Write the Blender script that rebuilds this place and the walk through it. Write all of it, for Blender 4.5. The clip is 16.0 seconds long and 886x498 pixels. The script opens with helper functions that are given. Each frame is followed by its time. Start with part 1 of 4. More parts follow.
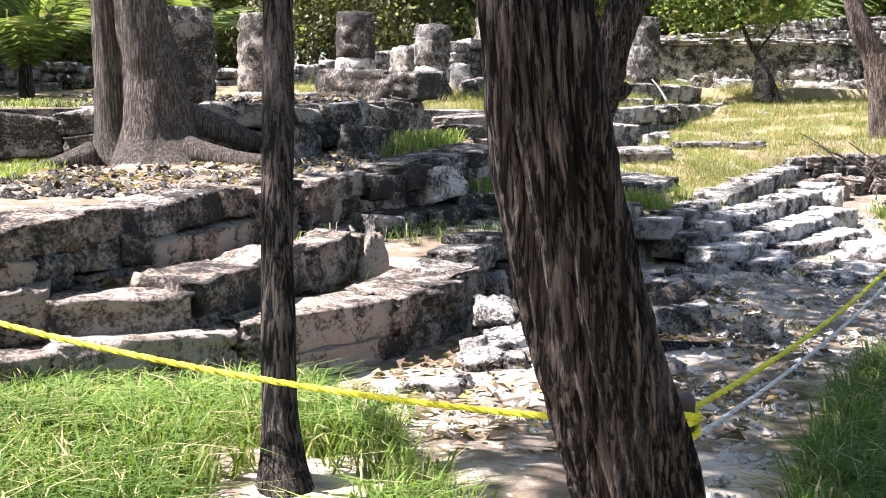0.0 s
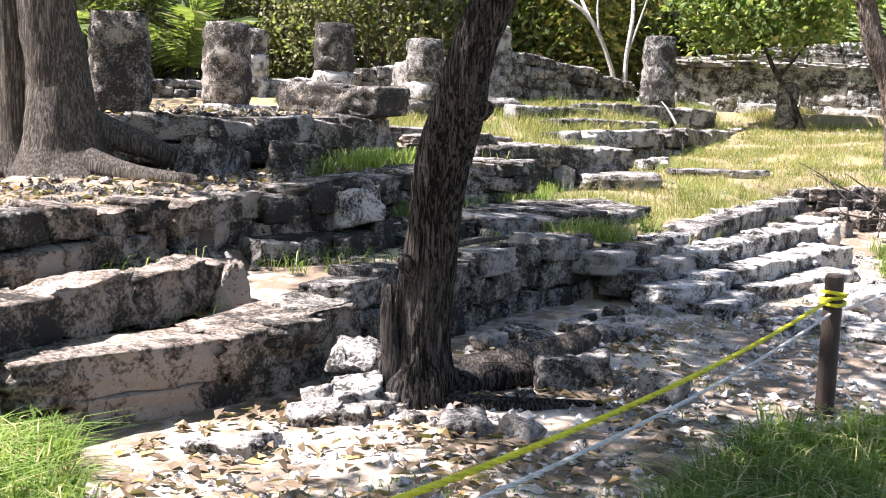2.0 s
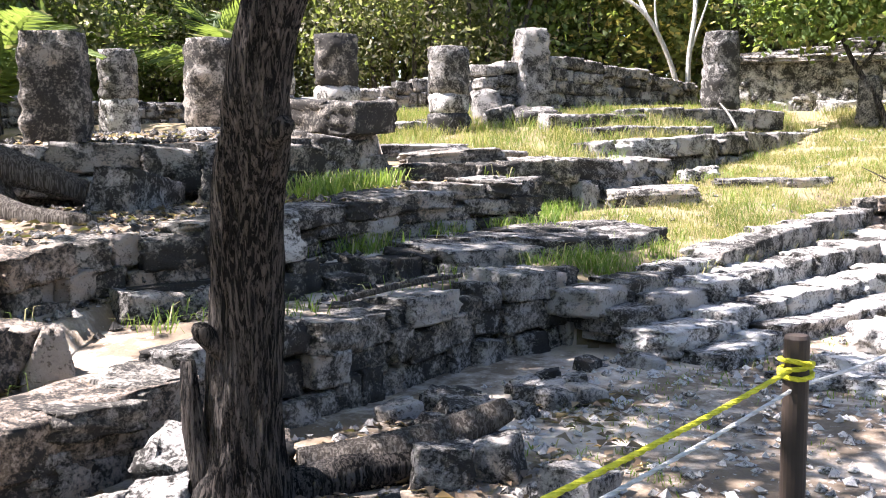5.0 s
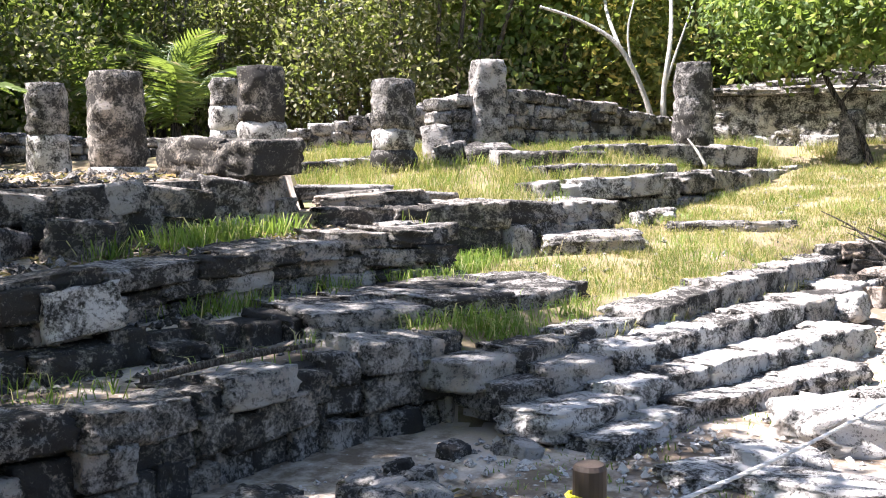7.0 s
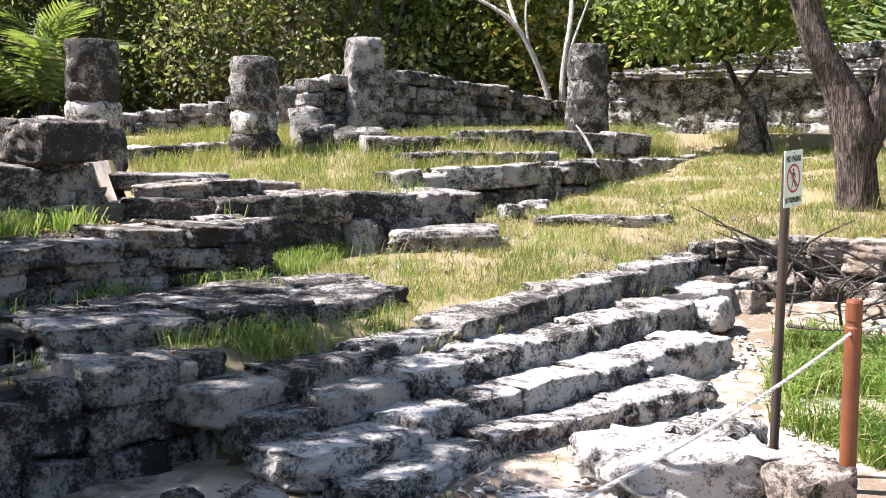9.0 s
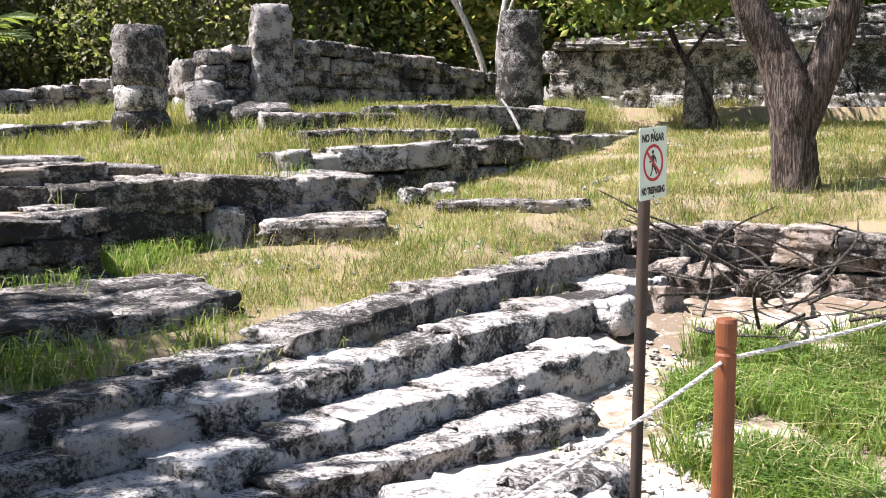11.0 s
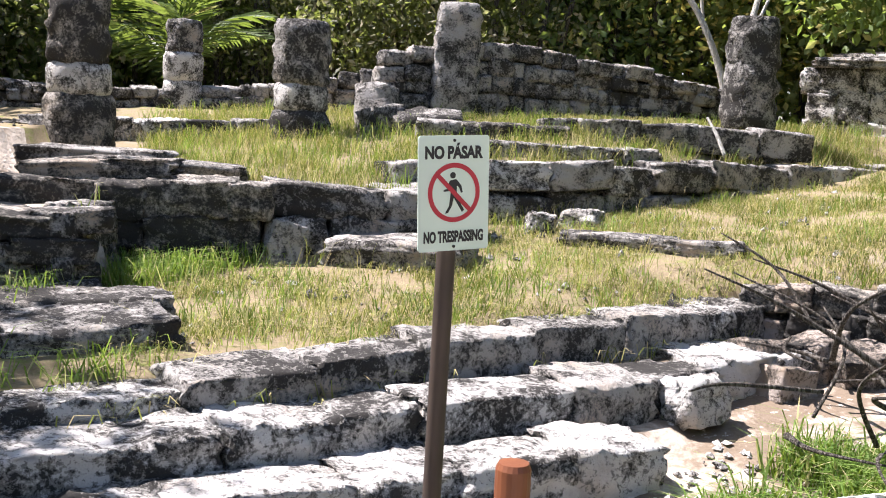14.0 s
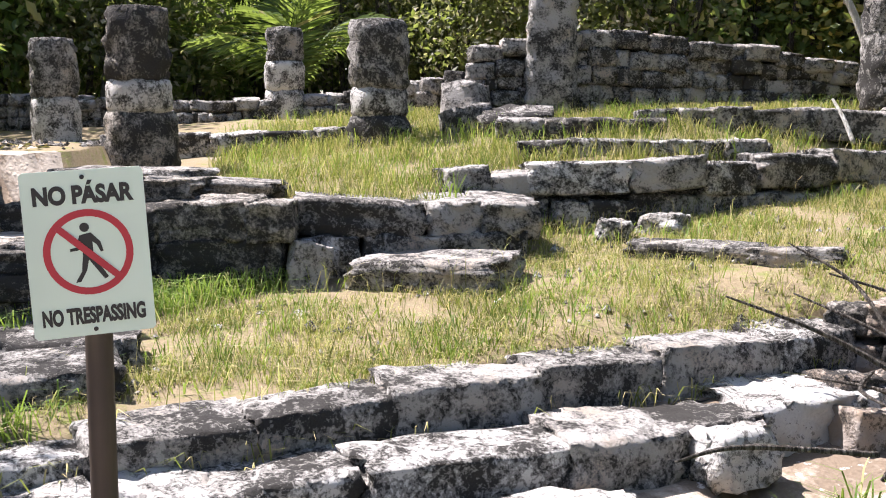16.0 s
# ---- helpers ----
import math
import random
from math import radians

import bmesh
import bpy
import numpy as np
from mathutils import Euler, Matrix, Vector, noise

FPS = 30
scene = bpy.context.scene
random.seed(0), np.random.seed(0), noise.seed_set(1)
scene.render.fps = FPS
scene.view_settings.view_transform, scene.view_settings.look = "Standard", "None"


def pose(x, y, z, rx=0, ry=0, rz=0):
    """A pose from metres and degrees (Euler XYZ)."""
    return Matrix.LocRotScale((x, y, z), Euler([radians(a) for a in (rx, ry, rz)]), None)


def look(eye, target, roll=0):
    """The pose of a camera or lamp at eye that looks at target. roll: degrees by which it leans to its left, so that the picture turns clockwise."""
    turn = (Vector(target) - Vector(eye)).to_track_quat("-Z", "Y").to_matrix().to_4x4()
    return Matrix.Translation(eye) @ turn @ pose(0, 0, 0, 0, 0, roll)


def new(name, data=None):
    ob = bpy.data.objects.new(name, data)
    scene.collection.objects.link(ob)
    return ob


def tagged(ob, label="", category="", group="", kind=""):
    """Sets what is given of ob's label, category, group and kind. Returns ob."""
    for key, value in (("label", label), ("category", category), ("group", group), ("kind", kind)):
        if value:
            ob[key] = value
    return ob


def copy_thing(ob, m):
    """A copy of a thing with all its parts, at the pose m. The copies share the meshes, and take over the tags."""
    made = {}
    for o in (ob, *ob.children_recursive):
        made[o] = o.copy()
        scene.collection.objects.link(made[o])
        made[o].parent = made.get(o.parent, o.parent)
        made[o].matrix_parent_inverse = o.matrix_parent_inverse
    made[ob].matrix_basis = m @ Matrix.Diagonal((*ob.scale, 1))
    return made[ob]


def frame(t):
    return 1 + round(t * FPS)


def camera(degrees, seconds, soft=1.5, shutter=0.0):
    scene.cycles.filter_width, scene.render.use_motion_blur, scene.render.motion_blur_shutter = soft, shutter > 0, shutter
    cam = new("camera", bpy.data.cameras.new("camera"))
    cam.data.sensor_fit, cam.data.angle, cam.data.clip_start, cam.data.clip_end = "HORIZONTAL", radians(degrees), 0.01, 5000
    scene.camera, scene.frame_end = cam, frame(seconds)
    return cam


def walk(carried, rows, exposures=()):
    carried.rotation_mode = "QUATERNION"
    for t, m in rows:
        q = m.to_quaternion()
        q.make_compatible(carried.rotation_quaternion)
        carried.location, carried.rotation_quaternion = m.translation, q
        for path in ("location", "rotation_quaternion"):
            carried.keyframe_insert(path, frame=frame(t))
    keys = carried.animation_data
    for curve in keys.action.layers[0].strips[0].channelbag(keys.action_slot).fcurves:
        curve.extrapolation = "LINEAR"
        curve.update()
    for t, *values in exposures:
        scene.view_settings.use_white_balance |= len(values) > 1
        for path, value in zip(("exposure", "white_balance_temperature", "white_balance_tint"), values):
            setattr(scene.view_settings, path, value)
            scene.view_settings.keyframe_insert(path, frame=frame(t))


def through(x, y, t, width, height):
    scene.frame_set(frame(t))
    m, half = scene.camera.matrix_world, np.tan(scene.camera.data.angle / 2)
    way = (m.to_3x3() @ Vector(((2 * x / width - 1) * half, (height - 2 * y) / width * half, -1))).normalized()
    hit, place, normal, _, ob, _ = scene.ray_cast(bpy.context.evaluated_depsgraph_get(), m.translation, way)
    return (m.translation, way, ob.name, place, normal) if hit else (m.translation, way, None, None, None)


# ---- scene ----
cam = camera(45.2, 16.0, 1.0)
METRES, EYE, TILT, LEAN, TURN = 12.5, 1.7, -8.0, -0.5, 0.0
ROWS = [
    (0.0, 0.0, 0.0, 0.0, -0.0, -0.0, -0.0),
    (0.5, 0.0295, 0.0116, 0.0031, 1.2, 0.03, 0.48),
    (1.0, 0.0529, 0.0367, 0.0059, 1.36, 1.12, -2.97),
    (1.5, 0.0739, 0.0548, 0.0091, 1.76, 1.44, 0.31),
    (2.0, 0.1016, 0.0712, 0.0112, 3.34, 0.88, -1.96),
    (2.5, 0.1211, 0.0863, 0.0141, 6.94, 0.72, -1.0),
    (3.0, 0.1387, 0.112, 0.0168, 9.19, 1.0, -2.66),
    (5.5, 0.2198, 0.2301, 0.039, 9.69, 1.58, -0.21),
    (6.0, 0.2428, 0.2557, 0.0457, 9.69, 3.09, -1.52),
    (6.5, 0.2566, 0.2794, 0.0472, 10.21, 3.45, -0.75),
    (7.0, 0.2709, 0.306, 0.0535, 10.73, 3.04, -0.56),
    (7.5, 0.2908, 0.331, 0.0565, 8.32, 2.56, 0.11),
    (8.0, 0.311, 0.3525, 0.0624, 6.87, 2.51, -0.07),
    (10.5, 0.3855, 0.4948, 0.0822, 10.03, 0.99, -2.02),
    (11.0, 0.404, 0.5174, 0.0851, 7.23, 0.88, -0.27),
    (11.5, 0.4275, 0.5411, 0.0908, 11.86, 0.98, -1.07),
    (12.0, 0.4436, 0.5692, 0.0927, 17.14, 1.07, -2.13),
    (12.5, 0.4656, 0.5964, 0.0972, 22.05, 0.57, -0.68),
    (13.0, 0.4962, 0.6202, 0.0999, 25.45, 1.42, -4.74),
    (13.5, 0.5133, 0.6484, 0.0995, 25.38, 1.06, -3.73),
    (14.0, 0.5237, 0.6801, 0.1045, 24.93, 0.94, -5.75),
    (14.5, 0.5353, 0.7066, 0.1059, 25.71, 0.39, -3.49),
    (15.0, 0.5518, 0.7362, 0.1132, 34.96, 0.0, -3.74),
    (15.5, 0.5579, 0.762, 0.1158, 37.03, 0.08, -4.53),
    (16.0, 0.5616, 0.7871, 0.1247, 35.15, -0.12, -3.98),
]
walk(cam, [(t, pose(0, 0, EYE, TILT, LEAN, TURN) @ pose(METRES * x, METRES * y, METRES * z, 90 + pitch, roll, yaw)) for t, x, y, z, yaw, pitch, roll in ROWS],
     [(0.0, 1.98, 6200, 19), (3.0, 2.05, 6300, 19), (5.5, 2.25, 6200, 19), (8.0, 1.9, 6200, 17), (11.0, 1.55, 6200, 18), (16.0, 1.58, 6200, 18)])

# ---- daylight ----
TO_SUN = Vector((-0.55, -0.05, 0.84)).normalized()
world = bpy.data.worlds.new("World")
scene.world = world
world.use_nodes = True
wn = world.node_tree.nodes
sky = wn.new("ShaderNodeTexSky")
sky.sky_type, sky.sun_disc = "NISHITA", False
sky.sun_elevation = math.asin(TO_SUN.z)
sky.sun_rotation = math.atan2(TO_SUN.x, TO_SUN.y)
wn["Background"].inputs[1].default_value = 0.065
world.node_tree.links.new(sky.outputs[0], wn["Background"].inputs[0])
sun_data = bpy.data.lights.new("sun", "SUN")
sun_data.energy, sun_data.angle, sun_data.color = 5.0, radians(0.6), (1.0, 0.95, 0.90)
sun = new("sun", sun_data)
sun.matrix_world = look(TO_SUN * 40, (0, 0, 0))

rng = np.random.default_rng(7)
rnd = random.Random(11)


# ---- materials ----
class Nodes:
    """Short hand for building a node material."""

    def __init__(self, name):
        self.mat = bpy.data.materials.new(name)
        self.mat.use_nodes = True
        self.t = self.mat.node_tree
        self.bsdf = self.t.nodes["Principled BSDF"]
        geo = self.t.nodes.new("ShaderNodeNewGeometry")
        self.pos = geo.outputs["Position"]
        self.normal = geo.outputs["Normal"]
        self.island = geo.outputs["Random Per Island"]
        self.random = self.t.nodes.new("ShaderNodeObjectInfo").outputs["Random"]

    def put(self, socket, value):
        if isinstance(value, bpy.types.NodeSocket):
            self.t.links.new(value, socket)
        else:
            socket.default_value = value

    def noise(self, scale, detail=5.0, rough=0.6, stretch=None, shift=0.0, distort=0.0):
        n = self.t.nodes.new("ShaderNodeTexNoise")
        n.inputs["Scale"].default_value, n.inputs["Detail"].default_value = scale, detail
        n.inputs["Roughness"].default_value, n.inputs["Distortion"].default_value = rough, distort
        m = self.t.nodes.new("ShaderNodeMapping")
        m.inputs["Scale"].default_value = stretch or (1, 1, 1)
        m.inputs["Location"].default_value = (shift, shift * 0.7, shift * 1.3)
        self.t.links.new(self.pos, m.inputs["Vector"])
        self.t.links.new(m.outputs[0], n.inputs["Vector"])
        return n.outputs["Fac"]

    def cells(self, scale, feature="F1"):
        n = self.t.nodes.new("ShaderNodeTexVoronoi")
        n.feature = feature
        n.inputs["Scale"].default_value = scale
        self.t.links.new(self.pos, n.inputs["Vector"])
        return n.outputs["Distance"]

    def math(self, op, a, b=0.0):
        n = self.t.nodes.new("ShaderNodeMath")
        n.operation = op
        self.put(n.inputs[0], a), self.put(n.inputs[1], b)
        return n.outputs[0]

    def ramp(self, value, lo, hi):
        n = self.t.nodes.new("ShaderNodeMapRange")
        n.interpolation_type = "SMOOTHSTEP"
        self.put(n.inputs["Value"], value)
        self.put(n.inputs["From Min"], lo), self.put(n.inputs["From Max"], hi)
        return n.outputs["Result"]

    def mix(self, fac, a, b, mode="MIX"):
        n = self.t.nodes.new("ShaderNodeMix")
        n.data_type, n.blend_type = "RGBA", mode
        self.put(n.inputs[0], fac)
        for k, v in ((6, a), (7, b)):
            self.put(n.inputs[k], v if isinstance(v, bpy.types.NodeSocket) else (*v, 1))
        return n.outputs[2]

    def bump(self, height, strength, distance):
        n = self.t.nodes.new("ShaderNodeBump")
        n.inputs["Strength"].default_value, n.inputs["Distance"].default_value = strength, distance
        self.t.links.new(height, n.inputs["Height"])
        self.t.links.new(n.outputs[0], self.bsdf.inputs["Normal"])

    def done(self, colour, rough=0.9, spec=0.25):
        self.put(self.bsdf.inputs["Base Color"], colour if isinstance(colour, bpy.types.NodeSocket) else (*colour, 1))
        self.put(self.bsdf.inputs["Roughness"], rough)
        self.bsdf.inputs["Specular IOR Level"].default_value = spec
        return self.mat


def limestone(name, crust, warm=0.0, body_lo=(0.50, 0.47, 0.43), body_hi=(0.76, 0.73, 0.68), mid_lo=(0.13, 0.122, 0.11), mid_hi=(0.38, 0.355, 0.32)):
    """Weathered limestone: pale body, grey weathering, black lichen crust in patches."""
    n = Nodes(name)
    big, mid, fine = n.noise(2.4, 3, 0.6, distort=0.6), n.noise(6.5, 7, 0.68, shift=3, distort=0.5), n.noise(40, 6, 0.72)
    grit, pits = n.noise(150, 4, 0.7, shift=6), n.cells(30)
    pale = n.mix(fine, body_lo, body_hi)
    pale = n.mix(n.math("MULTIPLY", n.ramp(n.noise(3.1, 4, shift=9), 0.48, 0.7), min(1.0, 0.45 + warm)), pale, (0.36, 0.27, 0.19))
    grey = n.mix(grit, mid_lo, mid_hi)
    v = n.math("ADD", n.math("MULTIPLY", big, 0.38), n.math("MULTIPLY", mid, 0.62))
    v = n.math("ADD", v, n.math("MULTIPLY", n.math("SUBTRACT", n.random, 0.5), 0.11))
    u = n.math("ADD", v, n.math("MULTIPLY", n.math("SUBTRACT", fine, 0.5), 0.58))
    body = n.mix(n.ramp(u, 0.45 - crust, 0.50 - crust), pale, grey)
    u = n.math("ADD", u, n.math("MULTIPLY", n.math("SUBTRACT", grit, 0.5), 0.22))
    dark = n.mix(grit, (0.012, 0.011, 0.010), (0.085, 0.08, 0.073))
    col = n.mix(n.ramp(u, 0.54 - crust, 0.558 - crust), body, dark)
    col = n.mix(n.ramp(pits, 0.13, 0.04), col, (0.05, 0.045, 0.04))
    h = n.math("ADD", n.math("MULTIPLY", mid, 1.2), n.math("MULTIPLY", fine, 0.8))
    h = n.math("ADD", h, n.math("MULTIPLY", n.ramp(pits, 0.0, 0.35), 0.25))
    h = n.math("ADD", h, n.math("MULTIPLY", grit, 0.25))
    n.bump(h, 1.0, 0.022)
    return n.done(col, 0.95, 0.1)


def plain(name, a, b, scale, rough=0.7, spec=0.3, bump=0.004, stretch=None):
    n = Nodes(name)
    f = n.noise(scale, 6, 0.65, stretch)
    g = n.noise(scale * 0.17, 3, 0.6, shift=5)
    col = n.mix(f, a, b)
    col = n.mix(n.math("MULTIPLY", n.ramp(g, 0.4, 0.7), 0.45), col, tuple(c * 0.55 for c in a))
    n.bump(f, 0.7, bump)
    return n.done(col, rough, spec)


def bark(name, a, b, c):
    n = Nodes(name)
    f = n.noise(64, 5, 0.7, (1, 1, 0.075), distort=0.5)
    k = n.noise(110, 5, 0.7, (1, 1, 0.35), shift=7)
    g = n.noise(4, 4, 0.6, (1, 1, 0.5), shift=2)
    col = n.mix(n.ramp(f, 0.46, 0.56), a, b)
    col = n.mix(n.math("MULTIPLY", n.ramp(n.math("ADD", g, n.math("MULTIPLY", n.math("SUBTRACT", k, 0.5), 0.5)), 0.52, 0.70), 0.3), col, c)
    col = n.mix(n.ramp(k, 0.42, 0.28), col, tuple(v * 0.5 for v in a))
    n.bump(n.math("ADD", n.ramp(f, 0.38, 0.62), n.math("MULTIPLY", k, 0.4)), 1.0, 0.018)
    return n.done(col, 0.92, 0.15)


def foliage(name, a, b, dry, share, through=0.35):
    """Leaves of uneven green, a share of them dry, which let some light through."""
    n = Nodes(name)
    col = n.mix(n.island, a, b)
    col = n.mix(n.ramp(n.noise(0.9, 3), 0.35, 0.7), col, tuple(v * 0.7 for v in a))
    w = n.t.nodes.new("ShaderNodeTexWhiteNoise")
    w.noise_dimensions = "1D"
    n.put(w.inputs["W"], n.island)
    col = n.mix(n.math("LESS_THAN", w.outputs["Value"], share), col, dry)
    n.done(col, 0.55, 0.35)
    tr = n.t.nodes.new("ShaderNodeBsdfTranslucent")
    n.put(tr.inputs["Color"], n.mix(0.5, col, (0.35, 0.45, 0.04), "MIX"))
    mx = n.t.nodes.new("ShaderNodeMixShader")
    mx.inputs[0].default_value = through
    n.t.links.new(n.bsdf.outputs[0], mx.inputs[1])
    n.t.links.new(tr.outputs[0], mx.inputs[2])
    n.t.links.new(mx.outputs[0], n.t.nodes["Material Output"].inputs["Surface"])
    return n.mat


def soil_material():
    """Sandy pale earth with darker humus, pebbly, and dry turf further up."""
    n = Nodes("soil")
    big, mid, fine = n.noise(0.7, 4), n.noise(5, 5, 0.7), n.noise(38, 5, 0.75)
    sand = n.mix(fine, (0.40, 0.33, 0.26), (0.66, 0.58, 0.48))
    humus = n.mix(fine, (0.12, 0.09, 0.065), (0.27, 0.21, 0.15))
    col = n.mix(n.ramp(n.math("ADD", n.math("MULTIPLY", big, 0.6), n.math("MULTIPLY", mid, 0.4)), 0.42, 0.55), sand, humus)
    col = n.mix(n.ramp(n.noise(13, 4, shift=4), 0.62, 0.7), col, (0.60, 0.56, 0.50))
    h = n.math("ADD", fine, n.math("MULTIPLY", n.ramp(n.cells(24), 0.0, 0.5), -0.5))
    n.bump(h, 0.8, 0.009)
    return n.done(col, 0.97, 0.1)


def turf_material():
    """Brown thatch with moss green and dry straw tints, pale where the earth is worn through."""
    n = Nodes("turf")
    big, mid, fine = n.noise(0.9, 4), n.noise(6, 5, 0.7), n.noise(60, 5, 0.75)
    col = n.mix(fine, (0.12, 0.09, 0.055), (0.40, 0.32, 0.20))
    col = n.mix(n.ramp(mid, 0.50, 0.68), col, n.mix(fine, (0.09, 0.12, 0.025), (0.26, 0.27, 0.08)))
    col = n.mix(n.ramp(n.math("ADD", n.math("MULTIPLY", big, 0.6), n.math("MULTIPLY", mid, 0.4)), 0.58, 0.66), col, n.mix(fine, (0.20, 0.16, 0.115), (0.38, 0.32, 0.24)))
    n.bump(n.math("ADD", fine, mid), 0.9, 0.012)
    return n.done(col, 0.97, 0.1)


TURF = turf_material()
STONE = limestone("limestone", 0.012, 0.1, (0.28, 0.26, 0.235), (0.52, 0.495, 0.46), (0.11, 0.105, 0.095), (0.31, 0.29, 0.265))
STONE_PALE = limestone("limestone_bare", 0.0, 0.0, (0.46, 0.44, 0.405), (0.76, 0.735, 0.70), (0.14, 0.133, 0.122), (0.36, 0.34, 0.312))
STONE_DARK = limestone("limestone_crusted", 0.05, 0.2, (0.26, 0.235, 0.205), (0.50, 0.46, 0.41), (0.085, 0.078, 0.068), (0.24, 0.22, 0.19))
STONE_WARM = limestone("limestone_earthy", 0.0, 0.35, (0.26, 0.215, 0.18), (0.50, 0.44, 0.385), (0.10, 0.082, 0.066), (0.26, 0.215, 0.175))
SOIL = soil_material()
BARK = bark("bark_rough", (0.010, 0.009, 0.008), (0.12, 0.102, 0.087), (0.22, 0.20, 0.18))
BARK_GREY = bark("bark_smooth_grey", (0.075, 0.063, 0.052), (0.22, 0.195, 0.165), (0.10, 0.085, 0.07))
BARK_BROWN = bark("bark_peeling_brown", (0.06, 0.045, 0.036), (0.24, 0.19, 0.155), (0.32, 0.27, 0.23))
BARK_WHITE = bark("bark_white", (0.52, 0.49, 0.43), (0.74, 0.71, 0.65), (0.33, 0.30, 0.25))
LEAF_DARK = foliage("leaf_dark", (0.085, 0.095, 0.045), (0.24, 0.235, 0.13), (0.44, 0.38, 0.26), 0.22, 0.5)
LEAF_GREEN = foliage("leaf_green", (0.11, 0.175, 0.055), (0.32, 0.42, 0.16), (0.55, 0.50, 0.22), 0.12, 0.55)
LEAF_PALM = foliage("leaf_palm", (0.10, 0.16, 0.05), (0.24, 0.30, 0.11), (0.45, 0.38, 0.2), 0.15, 0.45)
LEAF_YELLOW = foliage("leaf_yellowing", (0.14, 0.18, 0.06), (0.36, 0.39, 0.15), (0.70, 0.57, 0.18), 0.22, 0.55)
GRASS = foliage("grass_fresh", (0.09, 0.18, 0.03), (0.30, 0.42, 0.10), (0.52, 0.46, 0.24), 0.15, 0.45)
GRASS_DRY = foliage("grass_sunburnt", (0.13, 0.15, 0.035), (0.38, 0.37, 0.12), (0.58, 0.47, 0.25), 0.4, 0.4)
LITTER = foliage("dry_leaves", (0.13, 0.085, 0.055), (0.33, 0.24, 0.155), (0.50, 0.32, 0.13), 0.1, 0.15)
POST_WOOD = plain("post_varnished", (0.13, 0.042, 0.018), (0.26, 0.09, 0.035), 22, 0.5, 0.4, 0.003, (1, 1, 0.1))
POST_DARK = plain("post_dark", (0.032, 0.024, 0.019), (0.085, 0.06, 0.045), 26, 0.6, 0.35, 0.003, (1, 1, 0.1))
ROPE_YELLOW = plain("rope_yellow", (0.62, 0.56, 0.02), (0.82, 0.78, 0.06), 60, 0.6)
ROPE_WHITE = plain("rope_white", (0.55, 0.53, 0.49), (0.78, 0.76, 0.72), 60, 0.7)
SIGN_FACE = plain("sign_face", (0.60, 0.72, 0.61), (0.66, 0.77, 0.67), 6, 0.4, 0.4, 0.0005)
SIGN_RED = plain("sign_red", (0.40, 0.02, 0.035), (0.46, 0.03, 0.045), 9, 0.45, 0.4, 0.0005)
SIGN_BLACK = plain("sign_black", (0.012, 0.012, 0.012), (0.022, 0.022, 0.022), 9, 0.45, 0.4, 0.0005)


# ---- mesh helpers ----
def mesh_of(name, verts, faces, material, smooth=False):
    me = bpy.data.meshes.new(name)
    me.from_pydata([tuple(v) for v in verts], [], faces)
    me.materials.append(material)
    if smooth:
        me.shade_smooth()
    me.update()
    return me


def piece(name, me, parent=None, m=None, label=""):
    ob = new(name, me)
    if m is not None:
        ob.matrix_world = m
    if parent is not None:
        ob.parent = parent
    if label:
        ob["label"] = label
    return ob


def anchor(name, x, y, z, label, category, group="", kind=""):
    """An empty at a thing's base."""
    ob = new(name)
    ob.location = (x, y, z)
    ob.empty_display_size = 0.1
    return tagged(ob, label, category, group, kind)


def under(ob, parent):
    """Parent in place: ob's mesh is already in world metres."""
    ob.parent = parent
    ob.matrix_parent_inverse = Matrix.Translation(parent.location).inverted()
    return ob


def rough_block(name, seed, material, n=10, round_off=0.1, lump=0.06):
    """A worn unit block: a cube with rounded, chipped sides."""
    key, verts, faces = {}, [], []

    def vert(p):
        k = tuple(round(c, 4) for c in p)
        if k not in key:
            v = Vector(p)
            s = v.normalized() * 0.62
            w = v.lerp(s, round_off)
            q = w * 3.1 + Vector((seed * 7.3, seed * 3.1, seed * 1.7))
            w += lump * noise.noise_vector(q) + lump * 0.6 * noise.noise_vector(q * 2.7) + lump * 0.45 * noise.noise_vector(q * 6.1) + lump * 0.3 * noise.noise_vector(q * 13.0)
            key[k] = len(verts)
            verts.append(w)
        return key[k]

    for axis in range(3):
        for side in (-0.5, 0.5):
            a, b = (axis + 1) % 3, (axis + 2) % 3
            for i in range(n):
                for j in range(n):
                    quad = []
                    for di, dj in ((0, 0), (1, 0), (1, 1), (0, 1)):
                        p = [0.0, 0.0, 0.0]
                        p[axis], p[a], p[b] = side, (i + di) / n - 0.5, (j + dj) / n - 0.5
                        quad.append(vert(p))
                    faces.append(quad if side > 0 else quad[::-1])
    return mesh_of(name, verts, faces, material, True)


def block_set(name, material, count, **kw):
    return [rough_block(name, k + len(name), material, **kw) for k in range(count)]


BLOCKS = block_set("block", STONE, 7)
BLOCKS_PALE = block_set("pale_block", STONE_PALE, 6, round_off=0.12, lump=0.075)
BLOCKS_DARK = block_set("dark_block", STONE_DARK, 7, lump=0.075)
BLOCKS_WARM = block_set("earthy_block", STONE_WARM, 6, lump=0.075)
ROCKS = block_set("rock", STONE_PALE, 6, round_off=0.22, lump=0.13, n=7)
RUBBLE = block_set("rubble", STONE, 6, n=5, round_off=0.16, lump=0.1)


# ---- the lie of the land ----
def step01(v, lo, hi):
    t = np.clip((v - lo) / (hi - lo), 0, 1)
    return t * t * (3 - 2 * t)


